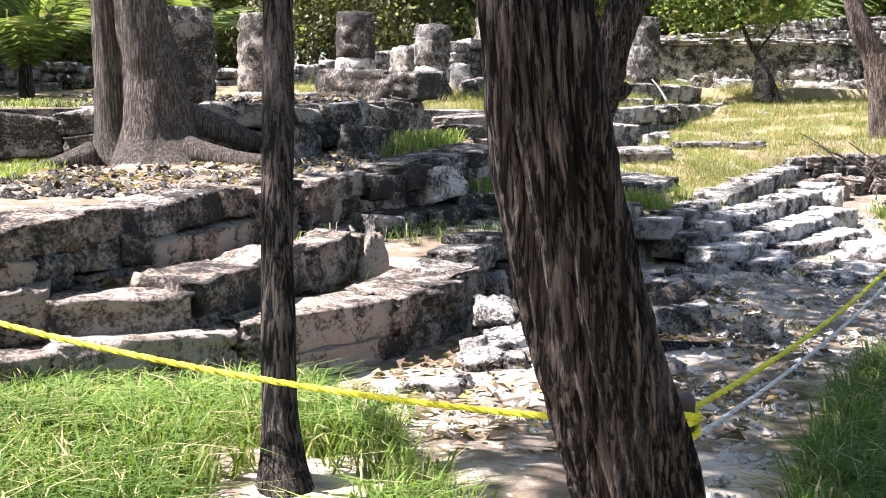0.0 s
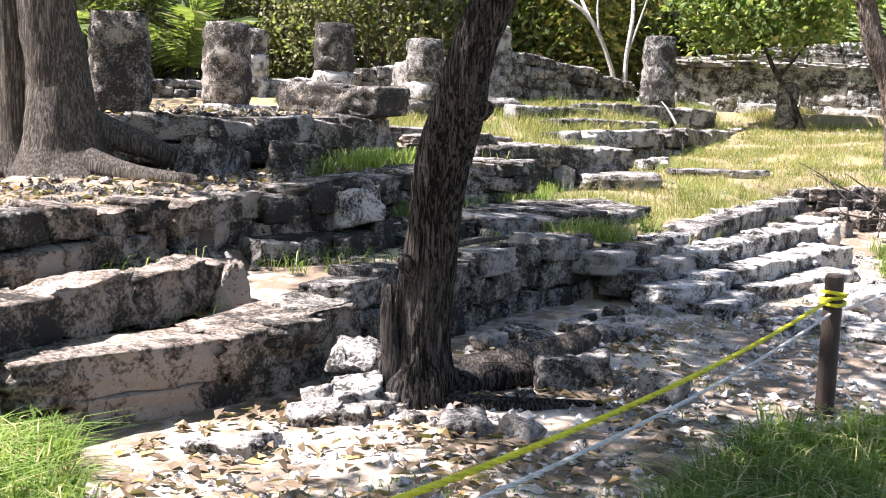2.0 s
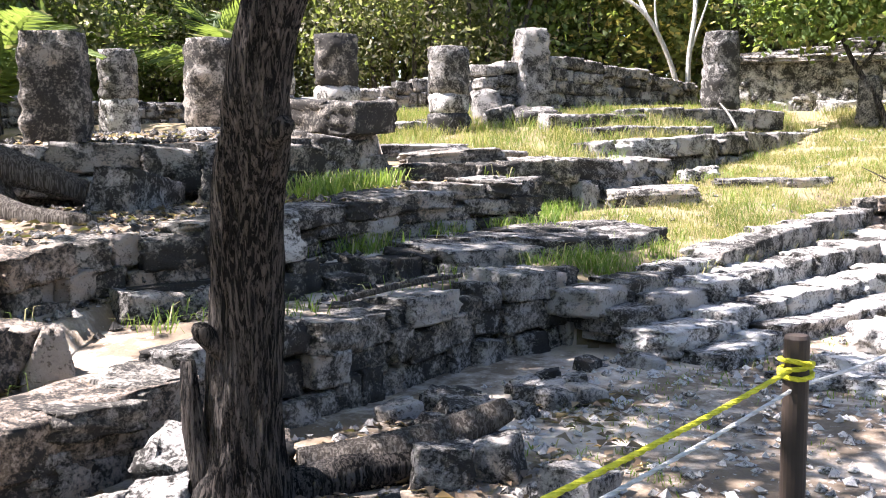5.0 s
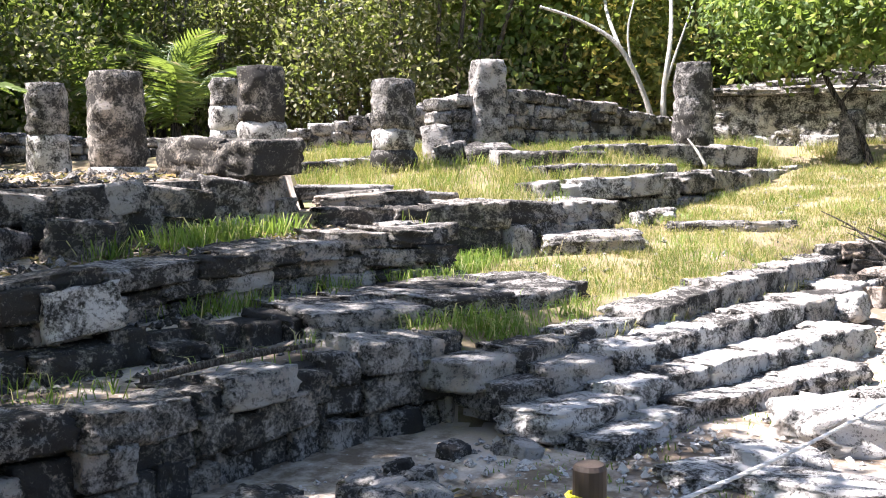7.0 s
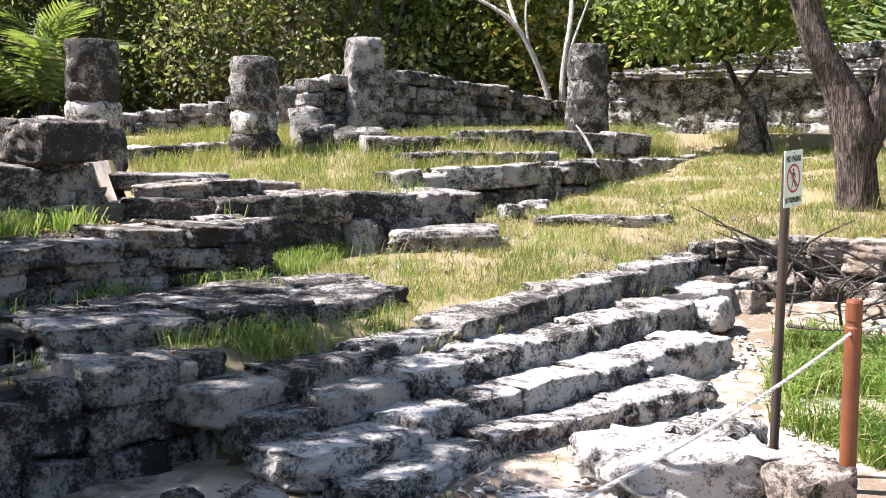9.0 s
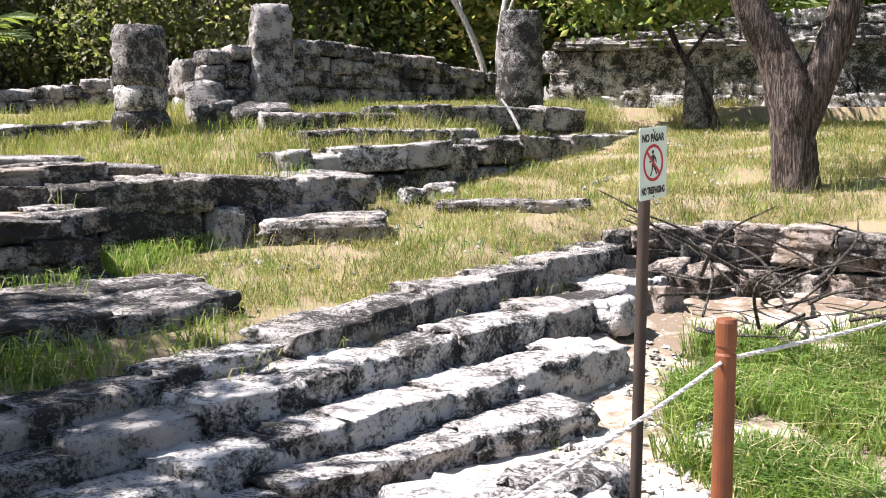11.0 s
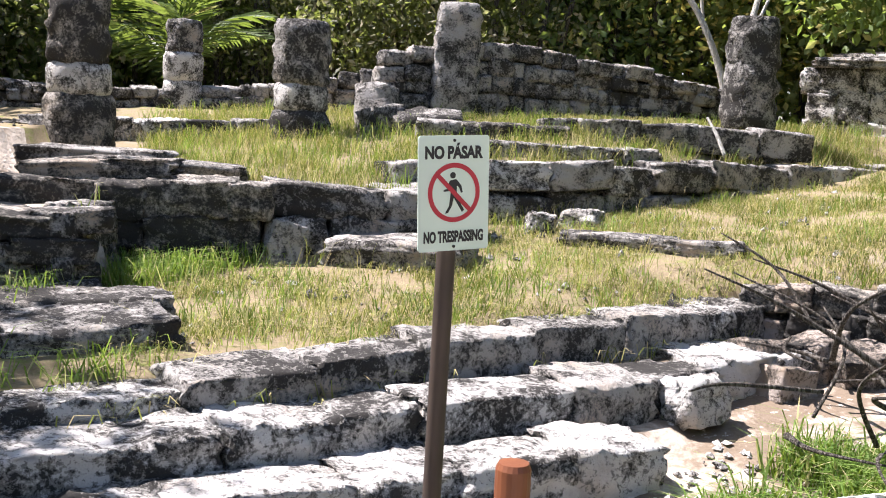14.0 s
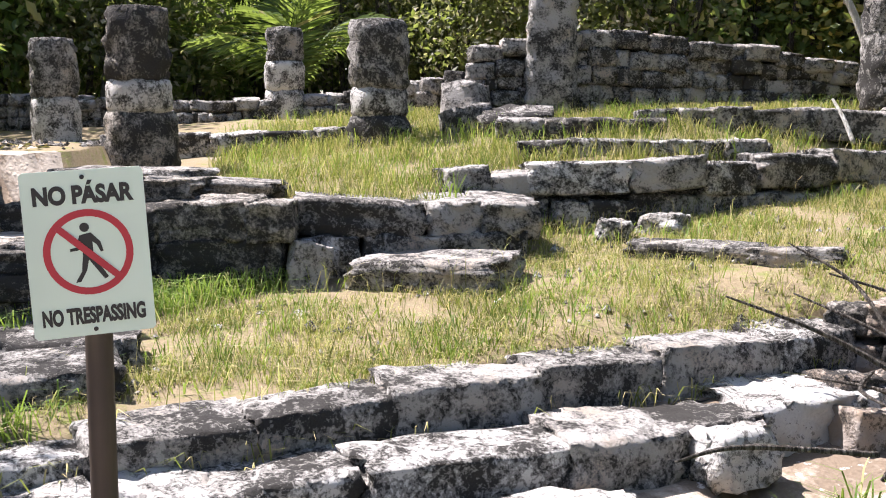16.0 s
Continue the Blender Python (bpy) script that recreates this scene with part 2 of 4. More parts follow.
STEP_1 = [(2.30, 10.82, 0.52), (3.05, 12.20, 0.55), (4.03, 13.81, 0.70), (5.34, 16.15, 0.74)]
STEP_2 = [(2.50, 10.72, 0.37), (3.25, 11.75, 0.48), (5.11, 14.51, 0.51), (5.72, 15.70, 0.54)]
STEP_3 = [(2.83, 10.48, 0.22), (3.55, 11.55, 0.31), (5.18, 13.60, 0.33)]
STEP_4 = [(3.21, 10.40, 0.12), (3.89, 11.50, 0.16), (4.98, 12.70, 0.18)]
FRONT = [(-0.16, 7.06, 0.43), (0.02, 7.45, 0.48), (0.39, 8.29, 0.60), (0.78, 9.0, 0.60), (1.45, 10.35, 0.62), (2.02, 11.10, 0.66)]
SLAB_1 = [(-2.9, 4.9, 0.42), (-2.1, 5.35, 0.42), (-1.49, 5.65, 0.43), (-0.86, 6.23, 0.43), (-0.16, 7.06, 0.43), (0.02, 7.45, 0.48)]
SLAB_2 = [(-3.2, 5.0, 0.68), (-2.15, 5.5, 0.68), (-1.25, 5.95, 0.68), (-0.95, 7.1, 0.70), (-0.70, 7.75, 0.70)]
TIER_3 = [(-3.4, 5.0, 1.06), (-2.31, 5.65, 1.07), (-1.75, 6.6, 1.07), (-1.32, 7.6, 1.07), (-0.95, 8.9, 1.08), (-0.30, 9.65, 1.08)]
MIDDLE = [(-0.55, 8.9, 0.80), (0.05, 9.75, 0.80), (0.58, 10.5, 0.80), (1.12, 11.75, 0.78)]
LEDGE = [(1.29, 11.15, 0.76), (2.0, 12.0, 0.77), (2.72, 12.95, 0.78)]
UPPER = [(-0.30, 9.65, 1.12), (0.20, 11.1, 1.16), (0.57, 12.21, 1.19), (1.50, 13.8, 1.21)]
CREST = [(0.25, 14.35, 1.36), (1.10, 14.85, 1.37), (1.76, 15.30, 1.38)]
BENCH = [(1.82, 15.55, 1.36), (2.92, 16.62, 1.36)]
RISE = [(2.19, 17.09, 1.52), (3.43, 18.44, 1.58), (4.6, 20.4, 1.60), (6.2, 23.3, 1.66)]
PLATFORM = [(-4.6, 10.3, 1.62), (-2.6, 11.1, 1.66), (-1.15, 11.9, 1.70), (-0.70, 13.2, 1.72), (-0.25, 14.3, 1.74)]
FLANK = [(5.40, 16.30, 0.86), (6.1, 16.35, 0.92), (6.9, 16.2, 0.92), (7.9, 15.6, 0.92), (9.6, 15.0, 0.95)]
BACK = [(20, 40), (-40, 40), (-40, 5)]

# each tier: front edge, the points that close it behind, inset of the earth
TIERS = [
    (STEP_4, [(5.2, 14), (3.2, 12.2), (2.6, 11)], 0.2),
    (STEP_3, [(5.4, 15), (3, 12)], 0.2),
    (STEP_2, [(5.4, 16.2), (2.6, 12)], 0.2),
    (SLAB_1, [(-1, 9), (-9, 9), (-9, 4.5)], 0.2),
    (SLAB_2, [(-0.7, 9), (-9, 9), (-9, 4.5)], 0.2),
    (FRONT, [(2.2, 12), (-2, 12), (-2, 7)], 0.2),
    (MIDDLE, [(0.9, 14), (-2, 14), (-2, 9)], 0.2),
    (LEDGE, [(1.75, 13.9), (0.6, 13)], 0.2),
    (TIER_3, [(-0.4, 14), (-12, 14), (-12, 5)], 0.2),
    (UPPER, [(0.75, 14.95), (-3, 16), (-3, 9.6)], 0.2),
    (CREST, [(1.5, 16.2), (0.6, 17.3), (-3, 17.5), (-3, 14)], 0.2),
    (PLATFORM, [(-0.5, 15.4), (-2.2, 17.2), (-9, 18), (-9, 10.3)], 0.2),
]


def edge_distance(x, y, pts):
    best = np.full(x.shape, 1e9)
    height = np.zeros(x.shape)
    for (ax, ay, az), (bx, by, bz) in zip(pts, pts[1:]):
        dx, dy = bx - ax, by - ay
        t = np.clip(((x - ax) * dx + (y - ay) * dy) / (dx * dx + dy * dy), 0, 1)
        d = np.hypot(x - ax - t * dx, y - ay - t * dy)
        near = d < best
        best = np.where(near, d, best)
        height = np.where(near, az + t * (bz - az), height)
    return best, height


def inside(x, y, ring):
    hit = np.zeros(x.shape, bool)
    for (ax, ay), (bx, by) in zip(ring, ring[1:] + ring[:1]):
        if ay != by:
            hit ^= ((ay > y) != (by > y)) & (x < (bx - ax) * (y - ay) / (by - ay) + ax)
    return hit


TURF_RING = [(2.02, 11.2), (2.3, 10.9)] + [p[:2] for p in STEP_1[1:]] + [p[:2] for p in FLANK] + [(60, 5), (60, 200), (-60, 200), (-60, 17), (-2, 14)]
TOP_RING = [p[:2] for p in BENCH] + [p[:2] for p in RISE[:]] + [(60, 35), (60, 200), (-60, 200), (-60, 17), (-2, 15.0), (1.7, 15.4)]


def turf_height(x, y):
    return 0.62 + 0.105 * np.clip(y - 13.8, 0, 9) + 0.06 * np.clip(x - 5, 0, 3)


def top_height(x, y):
    return 1.30 + 0.16 * np.clip(y - 16.5, 0, 4.0) + 0.02 * np.clip(y - 20.5, 0, 5)


def ground(x, y):
    """Height of the earth at x, y."""
    x, y = np.asarray(x, float), np.asarray(y, float)
    d = (x - 3.22) * 0.86 - (y - 7.21) * 0.51
    h = 0.03 + 0.27 * step01(-y, -6.2, -3.8) * step01(-x, -3.0, 0.0) + 0.30 * step01(d, 0.3, 2.2)
    h = np.minimum(h, 0.36) + 0.32 * step01(y, 12.5, 16.0) * step01(x, 4.3, 5.4) * step01(-d, -2.2, -0.2)
    for pts, close, inset in TIERS:
        ring = [p[:2] for p in pts] + close
        far, edge = edge_distance(x, y, pts)
        inner = inside(x, y, ring) & (far > inset)
        h = np.where(inner, np.maximum(h, edge - 0.05), h)
    for ring, fn, pts in ((TURF_RING, turf_height, STEP_1 + FLANK), (TOP_RING, top_height, BENCH + RISE)):
        far, edge = edge_distance(x, y, pts)
        inner = inside(x, y, ring) & (far > 0.2)
        h = np.where(inner, np.maximum(h, np.minimum(fn(x, y), edge - 0.06 + 0.32 * (far - 0.2))), h)
    return h


def graded(lo, hi, cell, far):
    core = np.arange(lo, hi, cell)
    out = np.array([0.2, 0.5, 1, 2, 4, 8, 20, 60, 200, far])
    return np.concatenate((lo - out[::-1], core, core[-1] + out))


def build_ground():
    xs, ys = graded(-7.5, 10.5, 0.09, 900), graded(-3.0, 27.0, 0.10, 900)
    gx, gy = np.meshgrid(xs, ys)
    gz = ground(gx, gy)
    wave = np.array([noise.noise((a * 1.3, b * 1.3, 0)) * 0.03 + noise.noise((a * 6, b * 6, 4)) * 0.014 for a, b in zip(gx.ravel(), gy.ravel())])
    verts = np.stack((gx.ravel(), gy.ravel(), gz.ravel() + wave), 1)
    w = len(xs)
    faces = [(j * w + i, j * w + i + 1, j * w + w + i + 1, j * w + w + i) for j in range(len(ys) - 1) for i in range(w - 1)]
    me = mesh_of("ground", verts.tolist(), faces, SOIL, True)
    me.materials.append(TURF)
    mid = verts[np.array(faces)].mean(1)
    green = (inside(mid[:, 0], mid[:, 1], TURF_RING) & (mid[:, 2] < 1.9) & (mid[:, 0] > 1.4)) | inside(mid[:, 0], mid[:, 1], TOP_RING) | (mid[:, 1] > 19)
    me.polygons.foreach_set("material_index", green.astype(np.int32))
    ob = new("ground", me)
    return tagged(ob, "sandy earth with humus, pebbles and dry turf", "ground", kind="structure")


build_ground()


# ---- masonry ----
def along(pts):
    """Point and heading at a distance along a path of x, y, z."""
    p = [Vector(q) for q in pts]
    lens = [(b.xy - a.xy).length for a, b in zip(p, p[1:])]

    def at(s):
        for a, b, n in zip(p, p[1:], lens):
            if s <= n or b is p[-1]:
                q = a.lerp(b, max(0, min(1, s / n)))
                return q, math.atan2(b.y - a.y, b.x - a.x)
            s -= n

    return at, sum(lens)


def masonry(name, label, pts, foot, courses, blocks, depth, length, bulge=0.05, drop=0.0, name_of="block", core=True, gap=0.985):
    """A wall along a path, whose open side is on the right of the heading: courses of worn blocks before a rough core. courses: shares of the height from the top."""
    at, total = along(pts)
    ob = None
    verts, faces = [], []
    n = max(2, int(total / 0.4))
    for k in range(n + 1):
        q, a = at(total * k / n)
        out = Vector((math.sin(a), -math.cos(a), 0))
        for off, z in ((-0.07, foot - 0.1), (-0.07, q.z - 0.06), (-depth * 0.8, q.z - 0.06), (-depth * 0.8, foot - 0.1)):
            verts.append((q.x + out.x * off, q.y + out.y * off, z))
    for k in range(n):
        for j in range(4):
            b, c = k * 4 + j, k * 4 + (j + 1) % 4
            faces.append((b, b + 4, c + 4, c))
    faces += [(0, 1, 2, 3), (n * 4 + 3, n * 4 + 2, n * 4 + 1, n * 4)]
    ob = new(name, mesh_of(name, verts, faces, STONE_DARK))
    tagged(ob, label, "wall", kind="structure")
    share = 0.0
    for ci, c in enumerate(courses):
        s = -rnd.uniform(0, length * 0.4)
        while s < total:
            size = length * rnd.uniform(0.55, 1.5) * (0.8 if ci else 1.0)
            mid = s + size / 2
            if mid > total:
                size = max(0.12, size - (mid - total) * 1.6)
                mid = s + size / 2
            q, a = at(max(0.0, min(total, mid)))
            tall = q.z - foot
            high = tall * c
            top = q.z - tall * share
            out = Vector((math.sin(a), -math.cos(a), 0))
            deep = depth * rnd.uniform(0.85, 1.15) * (1.0 if ci == 0 else 0.8)
            push = rnd.uniform(-bulge, bulge) - deep / 2 + 0.08
            lift = rnd.uniform(-0.9, 0.35) * bulge - rnd.random() * drop
            m = Matrix.Translation((q.x + out.x * push, q.y + out.y * push, top - high / 2 + lift))
            m = m @ pose(0, 0, 0, rnd.uniform(-1, 1) * bulge * 95, rnd.uniform(-1, 1) * bulge * 95, math.degrees(a) + rnd.uniform(-1, 1) * bulge * 130)
            m = m @ Matrix.Diagonal((size * 1.04 * gap, deep, high * 1.08, 1))
            piece(name_of, rnd.choice(blocks), ob, m)
            s += size
        share += c
    return ob


masonry("wall_step_low", "lowest step of pale limestone blocks, sunlit", STEP_4, -0.05, (1.0,), BLOCKS_PALE, 0.48, 0.6, 0.03)
masonry("wall_step_third", "third step of pale worn limestone blocks", STEP_3, 0.05, (1.0,), BLOCKS_PALE, 0.50, 0.62, 0.03)
masonry("wall_step_second", "second step of pale worn limestone blocks", STEP_2, 0.2, (1.0,), BLOCKS_PALE + BLOCKS[:2], 0.50, 0.62, 0.03)
masonry("wall_step_top", "top step of crusted limestone blocks before the turf", STEP_1, 0.33, (1.0,), BLOCKS + BLOCKS_PALE[:3], 0.42, 0.6, 0.03)
masonry("wall_front", "low front wall of dark lichen-crusted blocks", FRONT, -0.02, (0.30, 0.32, 0.38), BLOCKS_DARK + BLOCKS[:4], 0.45, 0.36, 0.075)
masonry("wall_slab_low", "low wall of long earthy limestone slabs", SLAB_1, 0.0, (0.55, 0.45), BLOCKS_WARM, 0.42, 0.95, 0.03)
masonry("wall_slab_high", "second tier of long earthy limestone slabs", SLAB_2, 0.4, (1.0,), BLOCKS_WARM, 0.42, 0.7, 0.06)
masonry("wall_terrace", "terrace wall of brown rough limestone blocks", TIER_3, 0.55, (0.36, 0.34, 0.30), BLOCKS_WARM + BLOCKS_DARK[:3], 0.38, 0.38, 0.07)
masonry("wall_middle", "crumbled middle tier of shaded limestone blocks", MIDDLE, 0.55, (1.0,), BLOCKS_DARK + BLOCKS[:3], 0.4, 0.36, 0.085, 0.06)
masonry("wall_ledge", "flat ledge of worn limestone beside the turf", LEDGE, 0.55, (1.0,), BLOCKS, 0.6, 0.75, 0.03)
masonry("wall_ledge_inner", "broad flat slabs of the ledge below the upper tier", [(0.92, 11.45, 0.78), (1.62, 12.35, 0.79), (2.28, 13.3, 0.80)], 0.55, (1.0,), BLOCKS + BLOCKS_DARK[:2], 0.62, 0.8, 0.02)
masonry("wall_ledge_end", "broken end of the flat ledge in the grass", [(2.72, 12.98, 0.77), (2.2, 13.42, 0.79), (1.65, 13.75, 0.80)], 0.5, (1.0,), BLOCKS_DARK[:3] + BLOCKS, 0.45, 0.5, 0.04)
masonry("wall_platform_block", "two courses of big dark crusted blocks before the column", [(-1.54, 14.45, 2.07), (-1.0, 14.13, 2.05), (-0.52, 13.85, 2.02)], 1.3, (0.46, 0.54), BLOCKS_DARK, 0.6, 0.8, 0.03)
masonry("wall_rise_upper", "second low step of pale slabs in the grass", [(2.12, 18.1, 1.74), (3.15, 18.9, 1.74), (3.75, 19.6, 1.72)], 1.45, (1.0,), BLOCKS_PALE + BLOCKS, 0.7, 0.65, 0.03)
masonry("wall_rise_back", "short dark slab row under the upright slab", [(1.55, 19.0, 1.94), (2.6, 19.55, 1.92)], 1.6, (1.0,), BLOCKS_DARK + BLOCKS[:2], 0.5, 0.7, 0.04)
masonry("wall_upper", "upper tier with thick dark cap slabs and pale plaster", UPPER, 0.75, (0.34, 0.33, 0.33), BLOCKS_DARK + BLOCKS, 0.5, 0.55, 0.05)
masonry("wall_upper_end", "end of the upper tier, stained plaster", [(1.46, 13.72, 1.20), (0.85, 14.75, 1.20)], 0.5, (0.4, 0.6), BLOCKS, 0.4, 0.6, 0.015)
masonry("wall_crest", "crest wall of dark crusted blocks", CREST, 0.85, (0.5, 0.5), BLOCKS_DARK, 0.5, 0.55, 0.04)
masonry("wall_bench", "low bench of pale limestone blocks above turf", BENCH, 0.75, (0.42, 0.58), BLOCKS_PALE[:3] + BLOCKS, 0.8, 0.62, 0.04)
masonry("wall_rise", "low retaining wall of limestone blocks in grass", RISE, 1.0, (0.45, 0.55), BLOCKS + BLOCKS_PALE[:2], 0.5, 0.55, 0.06)
masonry("wall_platform", "platform edge of dark rough blocks under the columns", PLATFORM, 1.2, (0.5, 0.5), BLOCKS_DARK + BLOCKS[:3], 0.5, 0.6, 0.08, 0.06)
masonry("wall_flank", "dry-stone flank wall of dark rough rubble", FLANK, 0.2, (0.25, 0.25, 0.25, 0.25), BLOCKS_DARK + BLOCKS_WARM[:3], 0.4, 0.38, 0.07)
masonry("wall_kerb", "row of flat stones sunk in the grass", [(2.46, 19.8, 2.02), (3.6, 20.5, 2.03), (5.0, 21.3, 2.04)], 1.75, (1.0,), BLOCKS + BLOCKS_PALE[:2], 0.4, 0.5, 0.05)
masonry("wall_plinth", "low pale plinth between the columns", [(-2.9, 17.5, 1.76), (-1.5, 18.3, 1.80), (-0.4, 19.5, 1.86)], 1.25, (0.5, 0.5), BLOCKS_PALE + BLOCKS, 0.5, 0.6, 0.04)
masonry("wall_plinth_side", "dark slotted plinth of the platform", [(-6.5, 17.6, 1.62), (-2.9, 17.3, 1.70)], 1.2, (0.5, 0.5), BLOCKS + BLOCKS_DARK, 0.5, 0.5, 0.04)
masonry("wall_rubble_rear", "rear rubble wall of pale stacked stones", [(-8.5, 19.5, 2.35), (-4.2, 20.4, 2.2), (-2.6, 21.9, 2.38), (-1.2, 22.6, 2.68), (-0.2, 23.0, 2.92)], 1.5, (0.2,) * 5, RUBBLE, 0.45, 0.3, 0.05)
masonry("wall_rubble_far", "long rubble wall sloping down behind the columns", [(0.2, 20.2, 2.75), (1.23, 20.95, 2.95), (2.6, 22.4, 2.8), (3.75, 23.9, 2.55)], 1.75, (0.17,) * 6, RUBBLE, 0.5, 0.32, 0.04)
masonry("wall_temple_base", "temple wall with large pale plastered blocks", [(4.7, 25.3, 3.0), (6.9, 24.9, 3.0), (12.5, 23.8, 3.0)], 1.8, (0.3, 0.35, 0.35), BLOCKS_PALE, 0.5, 0.8, 0.02)
masonry("wall_temple_moulding", "projecting moulding course of the temple wall", [(4.7, 25.2, 3.14), (6.9, 24.8, 3.14), (12.5, 23.7, 3.14)], 3.0, (1.0,), BLOCKS_PALE + BLOCKS, 0.6, 0.8, 0.02)
masonry("wall_temple_crown", "broken upper courses of the temple wall", [(4.8, 25.45, 3.28), (6.4, 25.1, 3.36), (8.0, 24.9, 3.62), (12.5, 24.0, 3.7)], 3.12, (0.5, 0.5), RUBBLE[:3] + BLOCKS_PALE, 0.5, 0.42, 0.06, 0.08)


# ---- columns ----
def drum_mesh(seed, r0, r1, z0, z1, material, rough=0.035, square=0.0):
    n, rings = 30, max(5, int((z1 - z0) / 0.06))
    verts, faces = [], []
    for j in range(rings + 1):
        f = j / rings
        r = r0 + (r1 - r0) * f
        r -= 0.03 * (max(0, 1 - f * 8) + max(0, f * 8 - 7))
        for i in range(n):
            a = 2 * math.pi * i / n
            c, s = math.cos(a), math.sin(a)
            k = 1.0 / (max(abs(c), abs(s)) ** square)
            p = Vector((c, s, (z0 + (z1 - z0) * f) / r0)) * 2.2 + Vector((seed * 5.1, seed, 0))
            d = rough * (noise.noise(p) + 0.6 * noise.noise(p * 2.3) + 0.45 * noise.noise(p * 5))
            verts.append(((r + d) * k * c, (r + d) * k * s, z0 + (z1 - z0) * f))
    for j in range(rings):
        for i in range(n):
            b = j * n
            faces.append((b + i, b + (i + 1) % n, b + n + (i + 1) % n, b + n + i))
    for top, z in ((0, z0), (rings, z1)):
        c = len(verts)
        verts.append((0, 0, z + (0.03 if top else 0)))
        for i in range(n):
            tri = (top * n + i, top * n + (i + 1) % n, c)
            faces.append(tri if top else tri[::-1])
    return mesh_of("drum", verts, faces, material, True)


def column(x, y, foot, drums, label, turn=0.0, square=0.0):
    """drums: (height, lower radius, upper radius, material) from the foot up."""
    ob = anchor("column", x, y, foot, label, "column", "ruined columns")
    z = 0.0
    for k, (h, r0, r1, mat) in enumerate(drums):
        d = piece("drum", drum_mesh(k + x * 3.7, r0, r1, z, z + h, mat, 0.02 if mat is STONE_PALE else 0.045, square), ob)
        d.rotation_euler = (0, 0, radians(turn))
        z += h - 0.015
    return ob


column(-1.36, 16.72, 1.40, [(0.62, 0.36, 0.33, STONE_DARK), (0.32, 0.31, 0.31, STONE_PALE), (0.70, 0.30, 0.29, STONE_DARK)], "stone column with pale plaster band and dark top drum")
column(-3.62, 21.1, 1.60, [(0.75, 0.30, 0.29, STONE_PALE), (0.42, 0.28, 0.29, STONE_PALE), (0.48, 0.26, 0.25, STONE)], "grey stone column with stepped plastered drums")
column(-0.19, 18.95, 1.45, [(0.52, 0.34, 0.33, STONE), (0.32, 0.31, 0.31, STONE_PALE), (0.72, 0.32, 0.31, STONE)], "stone column with bulging middle and rough base")
column(0.92, 20.72, 2.0, [(1.38, 0.31, 0.26, STONE)], "upright pale stone slab with slanted rounded top", 25, 0.7)
column(4.18, 22.55, 2.0, [(1.42, 0.35, 0.31, STONE)], "tall pitted grey stone column in grass")
column(-5.48, 18.65, 1.15, [(1.1, 0.34, 0.31, STONE_PALE), (0.78, 0.31, 0.30, STONE)], "pale plastered stone column with dark top")
column(-2.58, 15.29, 1.62, [(0.16, 0.36, 0.35, STONE_PALE), (1.10, 0.33, 0.31, STONE_DARK)], "thick black-crusted stone column")
column(-2.90, 12.15, 1.60, [(1.08, 0.31, 0.30, STONE_DARK)], "dark square stone pillar beside the big tree", 20, 0.8)
column(-0.72, 22.2, 1.6, [(0.6, 0.30, 0.29, STONE_PALE), (0.56, 0.31, 0.29, STONE)], "short stone pier at the end of the rubble wall", 40, 0.8)
column(6.82, 22.9, 1.7, [(0.9, 0.22, 0.20, STONE_DARK)], "short dark stone stump by the temple wall")


# ---- loose stones ----
def rock(x, y, size, label, material_set=None, sink=0.3, z=None, turn=None, name="rock", tilt=14):
    sx, sy, sz = size
    base = float(ground(x, y)) if z is None else z
    ob = new(name, rnd.choice(material_set or ROCKS))
    ob.matrix_world = pose(x, y, base + sz * (0.5 - sink), rnd.uniform(-tilt, tilt), rnd.uniform(-tilt, tilt), rnd.uniform(0, 180) if turn is None else turn) @ Matrix.Diagonal((sx, sy, sz, 1))
    return tagged(ob, label, "rock", "loose stones")


def peak_mesh():
    """A small stone that narrows to a blunt tip."""
    me = rough_block("peak", 4.4, STONE_WARM, 8, 0.2, 0.08)
    for v in me.vertices:
        k = 1.0 - 0.75 * max(0.0, v.co.z + 0.35)
        v.co.x, v.co.y = v.co.x * k + 0.1 * v.co.z, v.co.y * k
    return me


PEAK = peak_mesh()
rock(2.80, 15.82, (1.08, 0.6, 0.24), "flat grey-green limestone slab lying on turf", BLOCKS, 0.25, turn=10, tilt=3)
rock(4.15, 17.1, (0.95, 0.3, 0.14), "low stone row sunk in dry grass", BLOCKS, 0.3, turn=8, tilt=4)
rock(4.85, 17.15, (0.6, 0.3, 0.14), "low stone row sunk in dry grass", BLOCKS, 0.3, turn=8, tilt=4)
rock(1.98, 15.42, (0.30, 0.28, 0.36), "grey broken stone at the bench", BLOCKS, 0.2)
rock(3.35, 17.4, (0.3, 0.25, 0.22), "small pale rubble stone in grass")
rock(3.6, 17.8, (0.35, 0.25, 0.2), "small pale rubble stone in grass")
rock(-0.52, 7.74, (0.28, 0.22, 0.34), "pointed brown stone standing on a slab", [PEAK], 0.1, 0.42, 30, tilt=4)
rock(0.35, 7.35, (0.42, 0.30, 0.36), "bright white broken stone by the trunk")
rock(0.62, 7.55, (0.45, 0.35, 0.30), "broken limestone by the trunk", BLOCKS_WARM)
rock(0.45, 6.95, (0.30, 0.26, 0.20), "white broken stone by the trunk")
rock(0.25, 6.62, (0.30, 0.2, 0.10), "flat white stone in leaf litter")
rock(-0.05, 5.85, (0.34, 0.22, 0.12), "flat white stone in leaf litter")
rock(1.62, 7.62, (0.34, 0.3, 0.28), "grey stone beside the fallen log", BLOCKS)
